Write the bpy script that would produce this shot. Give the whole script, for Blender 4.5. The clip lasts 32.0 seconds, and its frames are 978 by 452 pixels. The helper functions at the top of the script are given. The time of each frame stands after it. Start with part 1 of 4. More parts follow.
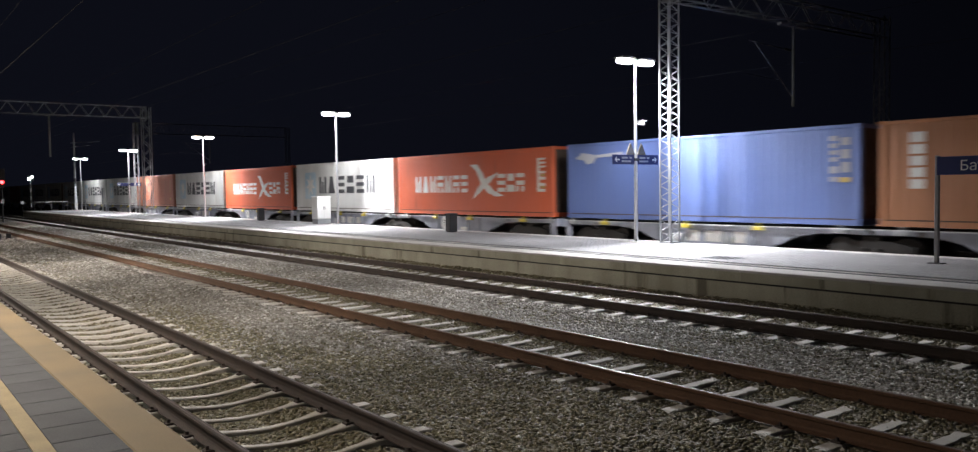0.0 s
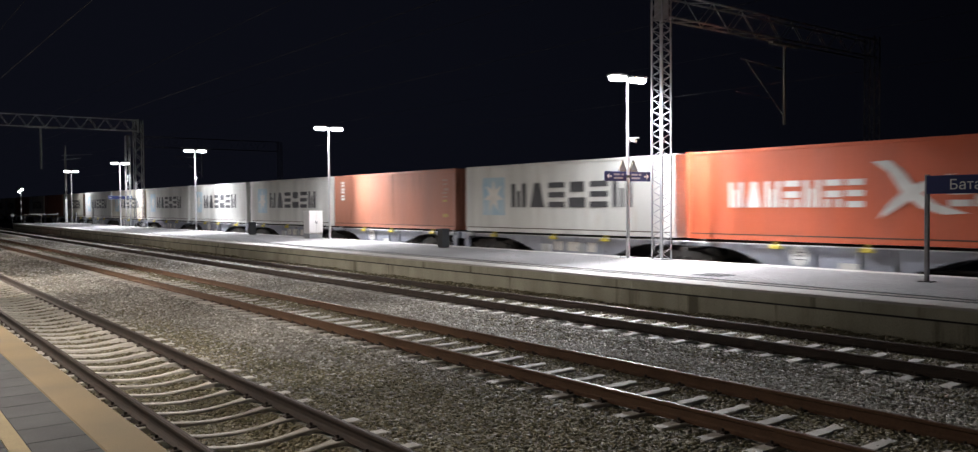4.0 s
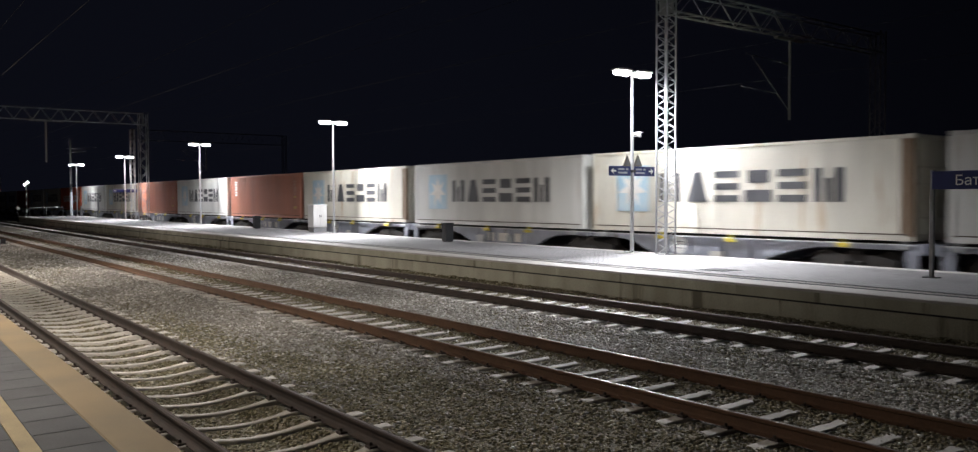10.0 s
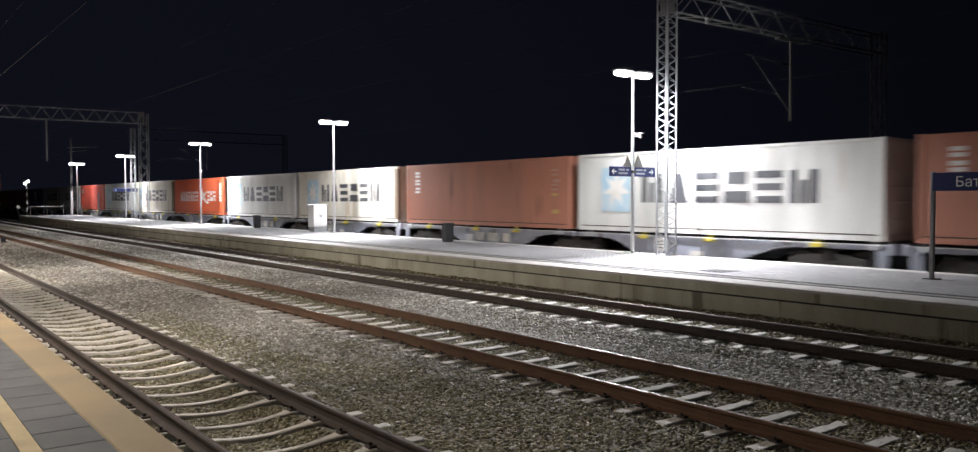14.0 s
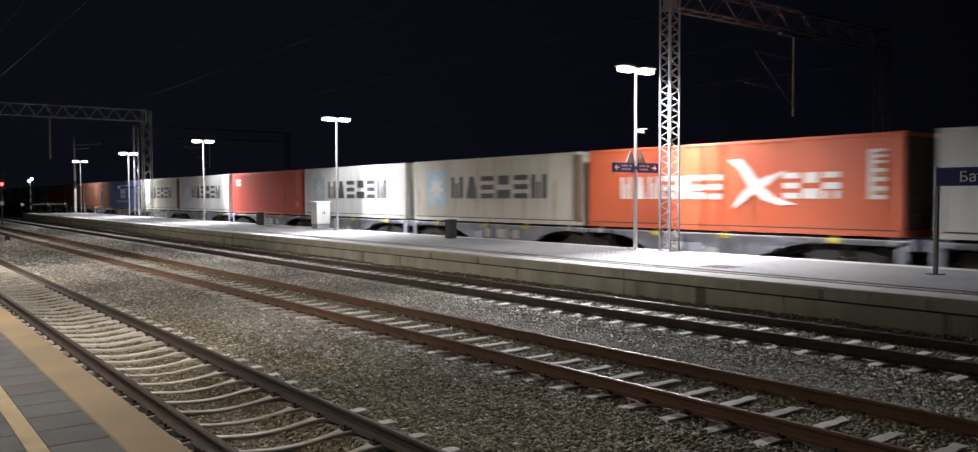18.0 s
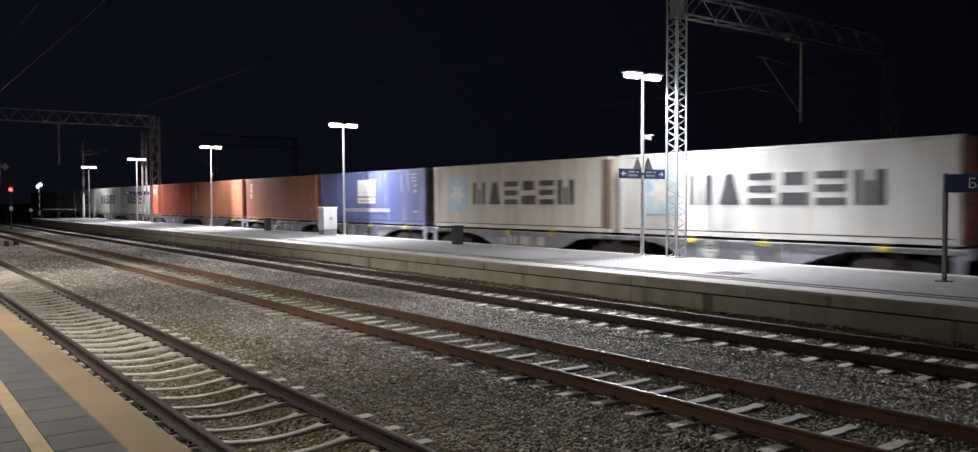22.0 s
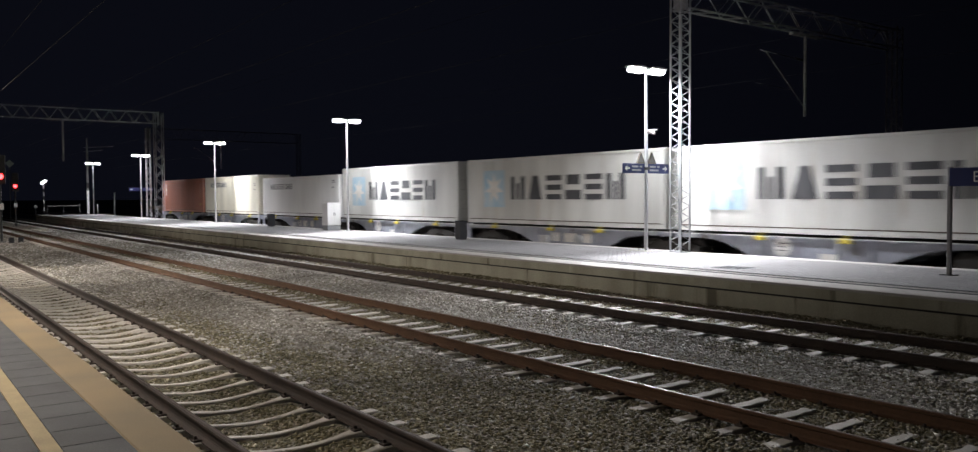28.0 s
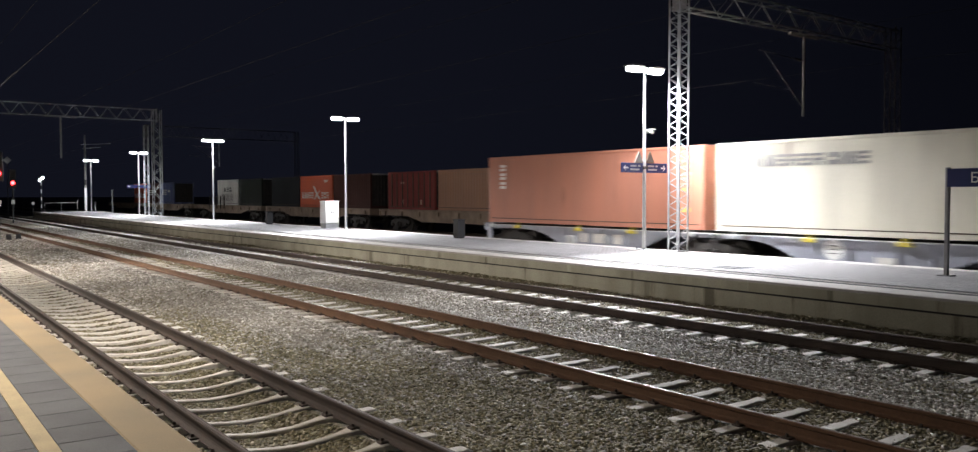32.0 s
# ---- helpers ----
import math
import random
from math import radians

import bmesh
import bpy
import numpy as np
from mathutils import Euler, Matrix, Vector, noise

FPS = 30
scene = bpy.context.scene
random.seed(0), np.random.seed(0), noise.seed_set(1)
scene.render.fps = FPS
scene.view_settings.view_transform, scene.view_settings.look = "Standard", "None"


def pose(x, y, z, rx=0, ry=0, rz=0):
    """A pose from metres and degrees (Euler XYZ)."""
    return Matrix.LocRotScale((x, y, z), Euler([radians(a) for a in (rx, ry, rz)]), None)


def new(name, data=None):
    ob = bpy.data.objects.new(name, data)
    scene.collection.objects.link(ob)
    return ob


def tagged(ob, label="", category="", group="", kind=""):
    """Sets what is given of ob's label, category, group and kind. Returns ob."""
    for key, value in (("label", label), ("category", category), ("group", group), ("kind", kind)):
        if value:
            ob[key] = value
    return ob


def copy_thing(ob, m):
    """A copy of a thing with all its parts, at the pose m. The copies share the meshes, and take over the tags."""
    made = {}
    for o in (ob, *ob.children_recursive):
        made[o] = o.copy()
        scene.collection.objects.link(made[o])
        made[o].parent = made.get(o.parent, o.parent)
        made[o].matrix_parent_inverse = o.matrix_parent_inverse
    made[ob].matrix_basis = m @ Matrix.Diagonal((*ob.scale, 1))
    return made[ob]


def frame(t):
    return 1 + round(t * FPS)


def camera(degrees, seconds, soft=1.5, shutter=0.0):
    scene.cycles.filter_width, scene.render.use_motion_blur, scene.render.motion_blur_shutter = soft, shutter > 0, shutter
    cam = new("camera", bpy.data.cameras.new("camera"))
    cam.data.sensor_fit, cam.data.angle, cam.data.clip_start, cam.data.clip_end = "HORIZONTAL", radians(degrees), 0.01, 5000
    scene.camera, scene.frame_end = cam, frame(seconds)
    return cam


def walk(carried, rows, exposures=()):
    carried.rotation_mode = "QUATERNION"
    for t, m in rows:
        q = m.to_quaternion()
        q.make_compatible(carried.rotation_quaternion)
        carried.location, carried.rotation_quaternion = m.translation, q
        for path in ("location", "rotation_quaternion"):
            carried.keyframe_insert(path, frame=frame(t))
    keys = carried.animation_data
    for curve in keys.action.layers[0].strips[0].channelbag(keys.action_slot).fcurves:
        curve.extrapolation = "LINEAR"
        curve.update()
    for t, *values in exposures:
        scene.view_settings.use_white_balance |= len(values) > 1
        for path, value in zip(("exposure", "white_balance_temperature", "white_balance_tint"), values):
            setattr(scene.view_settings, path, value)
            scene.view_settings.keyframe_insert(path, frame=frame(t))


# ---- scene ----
# ---- the camera: held in the hand on the near platform, swaying slightly ----
EYE = (0.0, 0.0, 2.48)
TURNS = [
    (0, 53.117, -2.545, -0.805), (0.5, 53.253, -2.421, -0.747), (1, 53.415, -2.230, -0.655), (1.5, 53.226, -1.948, -0.551), (2, 52.839, -1.732, -0.476), 
    (2.5, 52.630, -1.562, -0.388), (3, 52.557, -1.487, -0.379), (3.5, 52.518, -1.449, -0.381), (5.5, 52.947, -1.729, -0.509), (6, 53.033, -1.753, -0.485), 
    (6.5, 53.040, -1.765, -0.445), (7, 52.852, -1.762, -0.295), (7.5, 52.671, -1.737, -0.201), (8, 52.617, -1.707, -0.128), (8.5, 52.685, -1.726, -0.130), 
    (9, 52.756, -1.736, -0.250), (9.5, 52.819, -1.828, -0.307), (10, 52.843, -1.864, -0.242), (10.5, 52.903, -1.930, -0.245), (11, 52.898, -2.007, -0.270), 
    (11.5, 52.829, -2.095, -0.179), (12, 52.802, -2.116, -0.137), (12.5, 52.831, -2.104, -0.181), (13, 52.852, -2.010, -0.152), 
    (13.5, 52.837, -1.883, 0.003), (14, 52.862, -1.850, -0.072), (14.5, 52.855, -1.913, -0.074), (16.5, 52.991, -2.223, -0.160), 
    (17, 53.017, -2.217, -0.181), (17.5, 53.026, -2.174, -0.202), (18, 53.067, -2.096, -0.245), (18.5, 53.068, -1.871, -0.209), 
    (19, 53.136, -1.738, -0.242), (19.5, 53.192, -1.660, -0.211), (20, 53.308, -1.549, -0.251), (20.5, 53.349, -1.470, -0.230), 
    (21, 53.422, -1.469, -0.220), (21.5, 53.525, -1.511, -0.102), (22, 53.521, -1.684, -0.162), (22.5, 53.529, -1.765, -0.135), 
    (23, 53.574, -1.844, -0.176), (23.5, 53.645, -1.833, -0.229), (24, 53.684, -1.819, -0.182), (24.5, 53.703, -1.875, -0.202), 
    (25, 53.662, -1.940, -0.199), (25.5, 53.673, -2.063, -0.220), (27.5, 53.752, -2.093, -0.306), (28, 53.770, -2.015, -0.348), 
    (28.5, 53.750, -1.941, -0.345), (29, 53.824, -1.861, -0.290), (29.5, 53.883, -1.861, -0.292), (30, 53.985, -1.939, -0.236), 
    (30.5, 53.996, -2.043, -0.262), (31, 53.945, -2.137, -0.205), (31.5, 53.800, -2.138, -0.151), (32, 53.638, -2.102, -0.105), 
]
cam = camera(60.55, 32.0, soft=1.3, shutter=0.68)
walk(cam, [(t, pose(*EYE, 90 + pitch, 0, yaw) @ pose(0, 0, 0, 0, 0, roll)) for t, yaw, pitch, roll in TURNS],
     [(0, -0.05), (1, -0.25), (2, -0.05), (3, -0.08), (6, -0.3), (7, -0.35), (8, -0.35), (9, -0.35), (10, -0.3), (11, -0.25), (12, -0.06), (14, 0.12),
      (17, -0.05), (18, -0.2), (19, -0.25), (20, -0.12), (22, -0.25), (23, 0.08), (24, 0.2), (25, 0.25), (28, -0.38), (29, -0.4), (30, -0.38), (31, -0.28), (32, 0.42)])

# ---- night sky, exposure ----
world = bpy.data.worlds.new("night")
scene.world = world
world.use_nodes = True
sky = world.node_tree.nodes["Background"]
sky.inputs["Color"].default_value = (0.30, 0.34, 0.62, 1)
toward = world.node_tree.nodes.new("ShaderNodeVectorMath")      # sky lightened toward the far end, standing in for the lamps' haze
toward.operation = "DOT_PRODUCT"
toward.inputs[1].default_value = (-1.0, 0.0, -0.25)
glow = world.node_tree.nodes.new("ShaderNodeMapRange")
glow.interpolation_type = "SMOOTHSTEP"
glow.inputs["From Min"].default_value, glow.inputs["From Max"].default_value = 0.1, 1.0
glow.inputs["To Min"].default_value, glow.inputs["To Max"].default_value = 0.0035, 0.013
world.node_tree.links.new(world.node_tree.nodes.new("ShaderNodeTexCoord").outputs["Generated"], toward.inputs[0])
world.node_tree.links.new(toward.outputs["Value"], glow.inputs["Value"])
world.node_tree.links.new(glow.outputs["Result"], sky.inputs["Strength"])

# ---- the plan: x along the rails, y across them, z up from the top of the rails ----
TRACKS = [3.67, 8.87, 13.79]          # axes of the three open tracks
MAIN_AXIS, FAR_AXIS = 23.77, 30.65    # axes of the two tracks with trains
PLAT = 0.60                           # height of both platforms
NEAR_EDGE, FAR_EDGE, BACK_EDGE = 1.93, 15.57, 22.02
LAMP_Y, LAMP_TOP = 21.2, 6.8
LAMP_X = [-19.87, -42.2, -64.6, -86.9, -109.2]
NEAR_LAMPS = [(-14.0, -1.2), (-36.3, -1.2), (-58.6, -1.2), (-80.9, -1.2)]


def lamp_light(x, y, z, watts, colour, lean=0.0, spread=180.0, tilt=0.0):
    """One lamp head; its optics throw the light to one side."""
    data = bpy.data.lights.new("platform_light", "AREA")
    data.shape, data.size, data.size_y = "RECTANGLE", 0.2, 0.4
    data.energy, data.color, data.spread = watts, colour, radians(spread)
    ob = new("platform_light", data)
    ob.matrix_world = pose(x, y, z, tilt, -lean, 0)


# each head on the far platform throws its light along the platform and to its own side
for x in LAMP_X:
    for side, watts, lean, spread, tilt in ((1, 520, 36, 84, 8), (1, 130, -34, 90, 0), (-1, 1050, 36, 84, 0), (-1, 220, 0, 130, 0), (-1, 230, -38, 92, -20), (-1, 950, 44, 84, -42)):
        lamp_light(x, LAMP_Y + 0.49 * side, LAMP_TOP - 0.20, watts * ((1.0 if x > -30 else 0.72 if x > -100 else 0.5) if side > 0 else 1.0 if x > -100 else 0.25), (0.94, 0.95, 1.0), lean, spread, tilt)
# the near lamps: watts up and down the line, and of a beam thrown across the tracks with its lean
for (x, y), down, up, (across, lean) in zip(NEAR_LAMPS, (430, 430, 300, 150), (430, 1000, 500, 180), ((150, -24), (470, 38), (200, 30), (0, 0))):
    lamp_light(x, y + 0.49, LAMP_TOP - 0.20, down, (1.0, 0.87, 0.75), -40, 112, 21)
    lamp_light(x, y + 0.49, LAMP_TOP - 0.20, up, (1.0, 0.87, 0.75), 40, 112, 6 if x > -20 else 21)
    if across:
        lamp_light(x, y + 0.49, LAMP_TOP - 0.20, across, (1.0, 0.90, 0.80), lean, 78, 50)


# ---- materials ----
def material(name, colour, rough=0.7, metal=0.0, other=None, scale=3.0, mix=0.5, grain=0.0, grain_scale=60.0, bump=0.0,
             streak=False, per_object=0.0, spots=None, spot_scale=6.0, spot_at=0.62):
    """Base colour varied at two scales, stains of another colour, fine grain and relief."""
    m = bpy.data.materials.new(name)
    m.use_nodes = True
    nt = m.node_tree
    n, l = nt.nodes, nt.links
    b = n["Principled BSDF"]
    b.inputs["Roughness"].default_value = rough
    b.inputs["Metallic"].default_value = metal
    tc = n.new("ShaderNodeTexCoord")
    src = tc.outputs["Object"]
    if streak or per_object:
        # each object gets its own stretch of the pattern
        oi0 = n.new("ShaderNodeObjectInfo")
        far = n.new("ShaderNodeVectorMath")
        far.operation = "SCALE"
        far.inputs[0].default_value = (37.0, 11.0, 0.0)
        l.new(oi0.outputs["Random"], far.inputs["Scale"])
        off = n.new("ShaderNodeVectorMath")
        l.new(src, off.inputs[0])
        l.new(far.outputs["Vector"], off.inputs[1])
        src = off.outputs["Vector"]
    if streak:
        mp = n.new("ShaderNodeMapping")
        mp.inputs["Scale"].default_value = (1, 1, 0.12)
        l.new(src, mp.inputs["Vector"])
        src2 = mp.outputs["Vector"]
    else:
        src2 = src
    big = n.new("ShaderNodeTexNoise")
    big.inputs["Scale"].default_value = scale
    big.inputs["Detail"].default_value = 5
    l.new(src2, big.inputs["Vector"])
    ramp = n.new("ShaderNodeValToRGB")
    ramp.color_ramp.elements[0].position, ramp.color_ramp.elements[1].position = 0.35, 0.7
    ramp.color_ramp.elements[0].color = (0, 0, 0, 1)
    ramp.color_ramp.elements[1].color = (mix, mix, mix, 1)
    l.new(big.outputs["Fac"], ramp.inputs["Fac"])
    mx = n.new("ShaderNodeMix")
    mx.data_type = "RGBA"
    mx.inputs["A"].default_value = (*colour, 1)
    mx.inputs["B"].default_value = (*(other or [c * 0.6 for c in colour]), 1)
    l.new(ramp.outputs["Color"], mx.inputs["Factor"])
    out = mx.outputs["Result"]
    fine = n.new("ShaderNodeTexNoise")
    fine.inputs["Scale"].default_value = grain_scale
    fine.inputs["Detail"].default_value = 3
    l.new(src, fine.inputs["Vector"])
    if spots:
        sp = n.new("ShaderNodeTexNoise")
        sp.inputs["Scale"].default_value = spot_scale
        sp.inputs["Detail"].default_value = 8
        l.new(src2, sp.inputs["Vector"])
        r2 = n.new("ShaderNodeValToRGB")
        r2.color_ramp.elements[0].position, r2.color_ramp.elements[1].position = spot_at, spot_at + 0.08
        l.new(sp.outputs["Fac"], r2.inputs["Fac"])
        m2 = n.new("ShaderNodeMix")
        m2.data_type = "RGBA"
        l.new(r2.outputs["Color"], m2.inputs["Factor"])
        l.new(out, m2.inputs["A"])
        m2.inputs["B"].default_value = (*spots, 1)
        out = m2.outputs["Result"]
    if grain or per_object:
        hsv = n.new("ShaderNodeHueSaturation")
        mr = n.new("ShaderNodeMapRange")
        mr.inputs["From Min"].default_value, mr.inputs["From Max"].default_value = 0.3, 0.7
        mr.inputs["To Min"].default_value, mr.inputs["To Max"].default_value = 1 - grain, 1 + grain
        l.new(fine.outputs["Fac"], mr.inputs["Value"])
        val = mr.outputs["Result"]
        if per_object:
            oi = n.new("ShaderNodeObjectInfo")
            m3 = n.new("ShaderNodeMapRange")
            m3.inputs["To Min"].default_value, m3.inputs["To Max"].default_value = 1 - per_object, 1 + per_object
            l.new(oi.outputs["Random"], m3.inputs["Value"])
            mul = n.new("ShaderNodeMath")
            mul.operation = "MULTIPLY"
            l.new(val, mul.inputs[0])
            l.new(m3.outputs["Result"], mul.inputs[1])
            val = mul.outputs["Value"]
        l.new(val, hsv.inputs["Value"])
        l.new(out, hsv.inputs["Color"])
        out = hsv.outputs["Color"]
    l.new(out, b.inputs["Base Color"])
    if bump:
        bp = n.new("ShaderNodeBump")
        bp.inputs["Strength"].default_value = bump
        bp.inputs["Distance"].default_value = 0.02
        l.new(fine.outputs["Fac"], bp.inputs["Height"])
        l.new(bp.outputs["Normal"], b.inputs["Normal"])
    return m


def glowing(name, colour, strength):
    m = bpy.data.materials.new(name)
    m.use_nodes = True
    b = m.node_tree.nodes["Principled BSDF"]
    b.inputs["Base Color"].default_value = (*colour, 1)
    b.inputs["Emission Color"].default_value = (*colour, 1)
    b.inputs["Emission Strength"].default_value = strength
    return m


def gravel_material(name, a, b_col, c_col, scale):
    """Crushed stone: cells of three colours with relief."""
    m = bpy.data.materials.new(name)
    m.use_nodes = True
    nt = m.node_tree
    n, l = nt.nodes, nt.links
    b = n["Principled BSDF"]
    b.inputs["Roughness"].default_value = 0.9
    tc = n.new("ShaderNodeTexCoord")
    vo = n.new("ShaderNodeTexVoronoi")
    vo.inputs["Scale"].default_value = scale
    l.new(tc.outputs["Object"], vo.inputs["Vector"])
    sep = n.new("ShaderNodeSeparateColor")
    l.new(vo.outputs["Color"], sep.inputs["Color"])
    ramp = n.new("ShaderNodeValToRGB")
    e = ramp.color_ramp.elements
    e[0].color, e[1].color = (*a, 1), (*c_col, 1)
    mid = e.new(0.55)
    mid.color = (*b_col, 1)
    l.new(sep.outputs["Red"], ramp.inputs["Fac"])
    big = n.new("ShaderNodeTexNoise")
    big.inputs["Scale"].default_value = 0.35
    big.inputs["Detail"].default_value = 6
    l.new(tc.outputs["Object"], big.inputs["Vector"])
    mr = n.new("ShaderNodeMapRange")
    mr.inputs["From Min"].default_value, mr.inputs["From Max"].default_value = 0.35, 0.65
    mr.inputs["To Min"].default_value, mr.inputs["To Max"].default_value = 0.8, 1.18
    l.new(big.outputs["Fac"], mr.inputs["Value"])
    hsv = n.new("ShaderNodeHueSaturation")
    l.new(ramp.outputs["Color"], hsv.inputs["Color"])
    l.new(mr.outputs["Result"], hsv.inputs["Value"])
    l.new(hsv.outputs["Color"], b.inputs["Base Color"])
    bp = n.new("ShaderNodeBump")
    bp.inputs["Strength"].default_value = 1.0
    bp.inputs["Distance"].default_value = 0.03
    bp.invert = True
    l.new(vo.outputs["Distance"], bp.inputs["Height"])
    l.new(bp.outputs["Normal"], b.inputs["Normal"])
    return m


def stone_material(name, colours):
    m = bpy.data.materials.new(name)
    m.use_nodes = True
    n, l = m.node_tree.nodes, m.node_tree.links
    b = n["Principled BSDF"]
    b.inputs["Roughness"].default_value = 0.9
    ge = n.new("ShaderNodeNewGeometry")
    ramp = n.new("ShaderNodeValToRGB")
    e = ramp.color_ramp.elements
    e[0].color, e[1].color = colours[0], colours[3]
    for at, c in ((0.35, colours[1]), (0.8, colours[2])):
        x = e.new(at)
        x.color = c
    l.new(ge.outputs["Random Per Island"], ramp.inputs["Fac"])
    tc = n.new("ShaderNodeTexCoord")
    big = n.new("ShaderNodeTexNoise")
    big.inputs["Scale"].default_value = 0.35
    big.inputs["Detail"].default_value = 6
    l.new(tc.outputs["Object"], big.inputs["Vector"])
    mr = n.new("ShaderNodeMapRange")
    mr.inputs["From Min"].default_value, mr.inputs["From Max"].default_value = 0.35, 0.65
    mr.inputs["To Min"].default_value, mr.inputs["To Max"].default_value = 0.8, 1.18
    l.new(big.outputs["Fac"], mr.inputs["Value"])
    hsv = n.new("ShaderNodeHueSaturation")
    l.new(ramp.outputs["Color"], hsv.inputs["Color"])
    l.new(mr.outputs["Result"], hsv.inputs["Value"])
    l.new(hsv.outputs["Color"], b.inputs["Base Color"])
    return m


def paving_material(name, colour, joint, width, height):
    m = material(name, colour, 0.85, other=[c * 0.72 for c in colour], scale=0.6, mix=0.6, grain=0.08, grain_scale=90)
    n, l = m.node_tree.nodes, m.node_tree.links
    b = n["Principled BSDF"]
    tc = n.new("ShaderNodeTexCoord")
    br = n.new("ShaderNodeTexBrick")
    br.inputs["Scale"].default_value = 1.0
    br.inputs["Brick Width"].default_value, br.inputs["Row Height"].default_value = width, height
    br.inputs["Mortar Size"].default_value = 0.012
    br.inputs["Color1"].default_value = (1, 1, 1, 1)
    br.inputs["Color2"].default_value = (0.74, 0.74, 0.75, 1)
    br.inputs["Mortar"].default_value = (*joint, 1)
    l.new(tc.outputs["Object"], br.inputs["Vector"])
    old = b.inputs["Base Color"].links[0].from_socket
    mx = n.new("ShaderNodeMix")
    mx.data_type, mx.blend_type = "RGBA", "MULTIPLY"
    mx.inputs["Factor"].default_value = 1.0
    l.new(old, mx.inputs["A"])
    l.new(br.outputs["Color"], mx.inputs["B"])
    l.new(mx.outputs["Result"], b.inputs["Base Color"])
    return m


GROUND = material("dark earth", (0.045, 0.04, 0.035), 0.95, scale=0.3, mix=0.7, grain=0.2, grain_scale=8)
BALLAST = gravel_material("ballast", (0.10, 0.09, 0.062), (0.19, 0.172, 0.125), (0.30, 0.277, 0.22), 26.0)
STONES = stone_material("ballast stones", ((0.16, 0.148, 0.128, 1), (0.29, 0.272, 0.24, 1), (0.40, 0.38, 0.35, 1), (0.70, 0.69, 0.66, 1)))
STONES_DIRTY = stone_material("oily brown ballast stones", ((0.08, 0.07, 0.04, 1), (0.16, 0.143, 0.084, 1), (0.23, 0.207, 0.128, 1), (0.52, 0.49, 0.38, 1)))
RAIL_DARK = material("dark brown rail steel", (0.024, 0.016, 0.012), 0.8, 0.0, (0.045, 0.027, 0.018), 4, 0.8, 0.15, 40)
RAIL_RUST = material("rusty rail steel", (0.105, 0.053, 0.026), 0.85, 0.0, (0.075, 0.037, 0.018), 3, 0.8, 0.15, 40)
RAIL_HEAD = material("polished rail head", (0.20, 0.17, 0.15), 0.5, 0.7, (0.10, 0.075, 0.06), 6, 0.8)
RAIL_DULL = material("brown rail head", (0.10, 0.075, 0.06), 0.55, 0.3, (0.07, 0.05, 0.04), 6, 0.8)
SLEEPER = material("sleeper concrete", (0.66, 0.645, 0.61), 0.9, other=(0.52, 0.48, 0.43), scale=2.5, mix=0.7, grain=0.12,
                   per_object=0.18, bump=0.3)
FASTENER = material("rusty fastening", (0.045, 0.032, 0.026), 0.8, scale=20)
PAVING = paving_material("light paving blocks", (0.29, 0.28, 0.285), (0.34, 0.34, 0.35), 0.2, 0.1)
COPING = material("pale coping concrete", (0.42, 0.405, 0.38), 0.85, other=(0.29, 0.28, 0.26), scale=1.2, mix=0.7, grain=0.08,
                  per_object=0.05, bump=0.2)
WALL = material("stained platform concrete", (0.38, 0.37, 0.30), 0.9, other=(0.23, 0.22, 0.17), scale=1.1, mix=0.9, grain=0.16,
                bump=0.3, streak=True, per_object=0.07, spots=(0.13, 0.12, 0.09), spot_scale=1.6, spot_at=0.60)
DARK_STRIP = material("dark joint strip", (0.06, 0.06, 0.065), 0.9, scale=3)
TAN = material("tan edge paving", (0.34, 0.255, 0.145), 0.85, other=(0.235, 0.195, 0.13), scale=1.1, mix=0.7, grain=0.06, bump=0.15)
YELLOW_LINE = material("yellow line paint", (0.46, 0.37, 0.20), 0.8, other=(0.33, 0.27, 0.16), scale=4, mix=0.7, grain=0.08)
SLAB = material("grey platform slab", (0.11, 0.115, 0.12), 0.85, other=(0.075, 0.08, 0.085), scale=2.0, mix=0.8, grain=0.10,
                per_object=0.10, bump=0.2)
GALV = material("galvanised steel", (0.34, 0.35, 0.36), 0.6, 0.15, (0.28, 0.29, 0.30), 5, 0.7, 0.06, 30)
POLE_PAINT = material("light grey pole paint", (0.55, 0.56, 0.57), 0.4, 0.1, (0.45, 0.46, 0.47), 3, 0.5)
DARK_METAL = material("dark grey painted metal", (0.05, 0.053, 0.058), 0.6, 0.2, (0.035, 0.035, 0.04), 4, 0.6)
# Darker steel; the portals' high parts take their dimness from its colour.
GALV_DULL = material("darker galvanised steel", (0.27, 0.27, 0.275), 0.7, 0.1, (0.18, 0.18, 0.185), 5, 0.7)
BLACK = material("black housing", (0.015, 0.015, 0.016), 0.6, scale=5)
WHITE_PAINT = material("white enamel", (0.78, 0.78, 0.77), 0.5, other=(0.62, 0.61, 0.58), scale=1.5, mix=0.5)
SIGN_BLUE = material("sign blue", (0.006, 0.016, 0.11), 0.6, other=(0.006, 0.013, 0.085), scale=2, mix=0.5)
SIGN_WHITE = material("sign white", (0.75, 0.75, 0.75), 0.5, scale=4, mix=0.1)
SIGN_TEXT = material("small sign lettering", (0.34, 0.36, 0.42), 0.5, scale=9, mix=0.6)
LED = glowing("lit lamp glass", (0.93, 0.97, 1.0), 40)
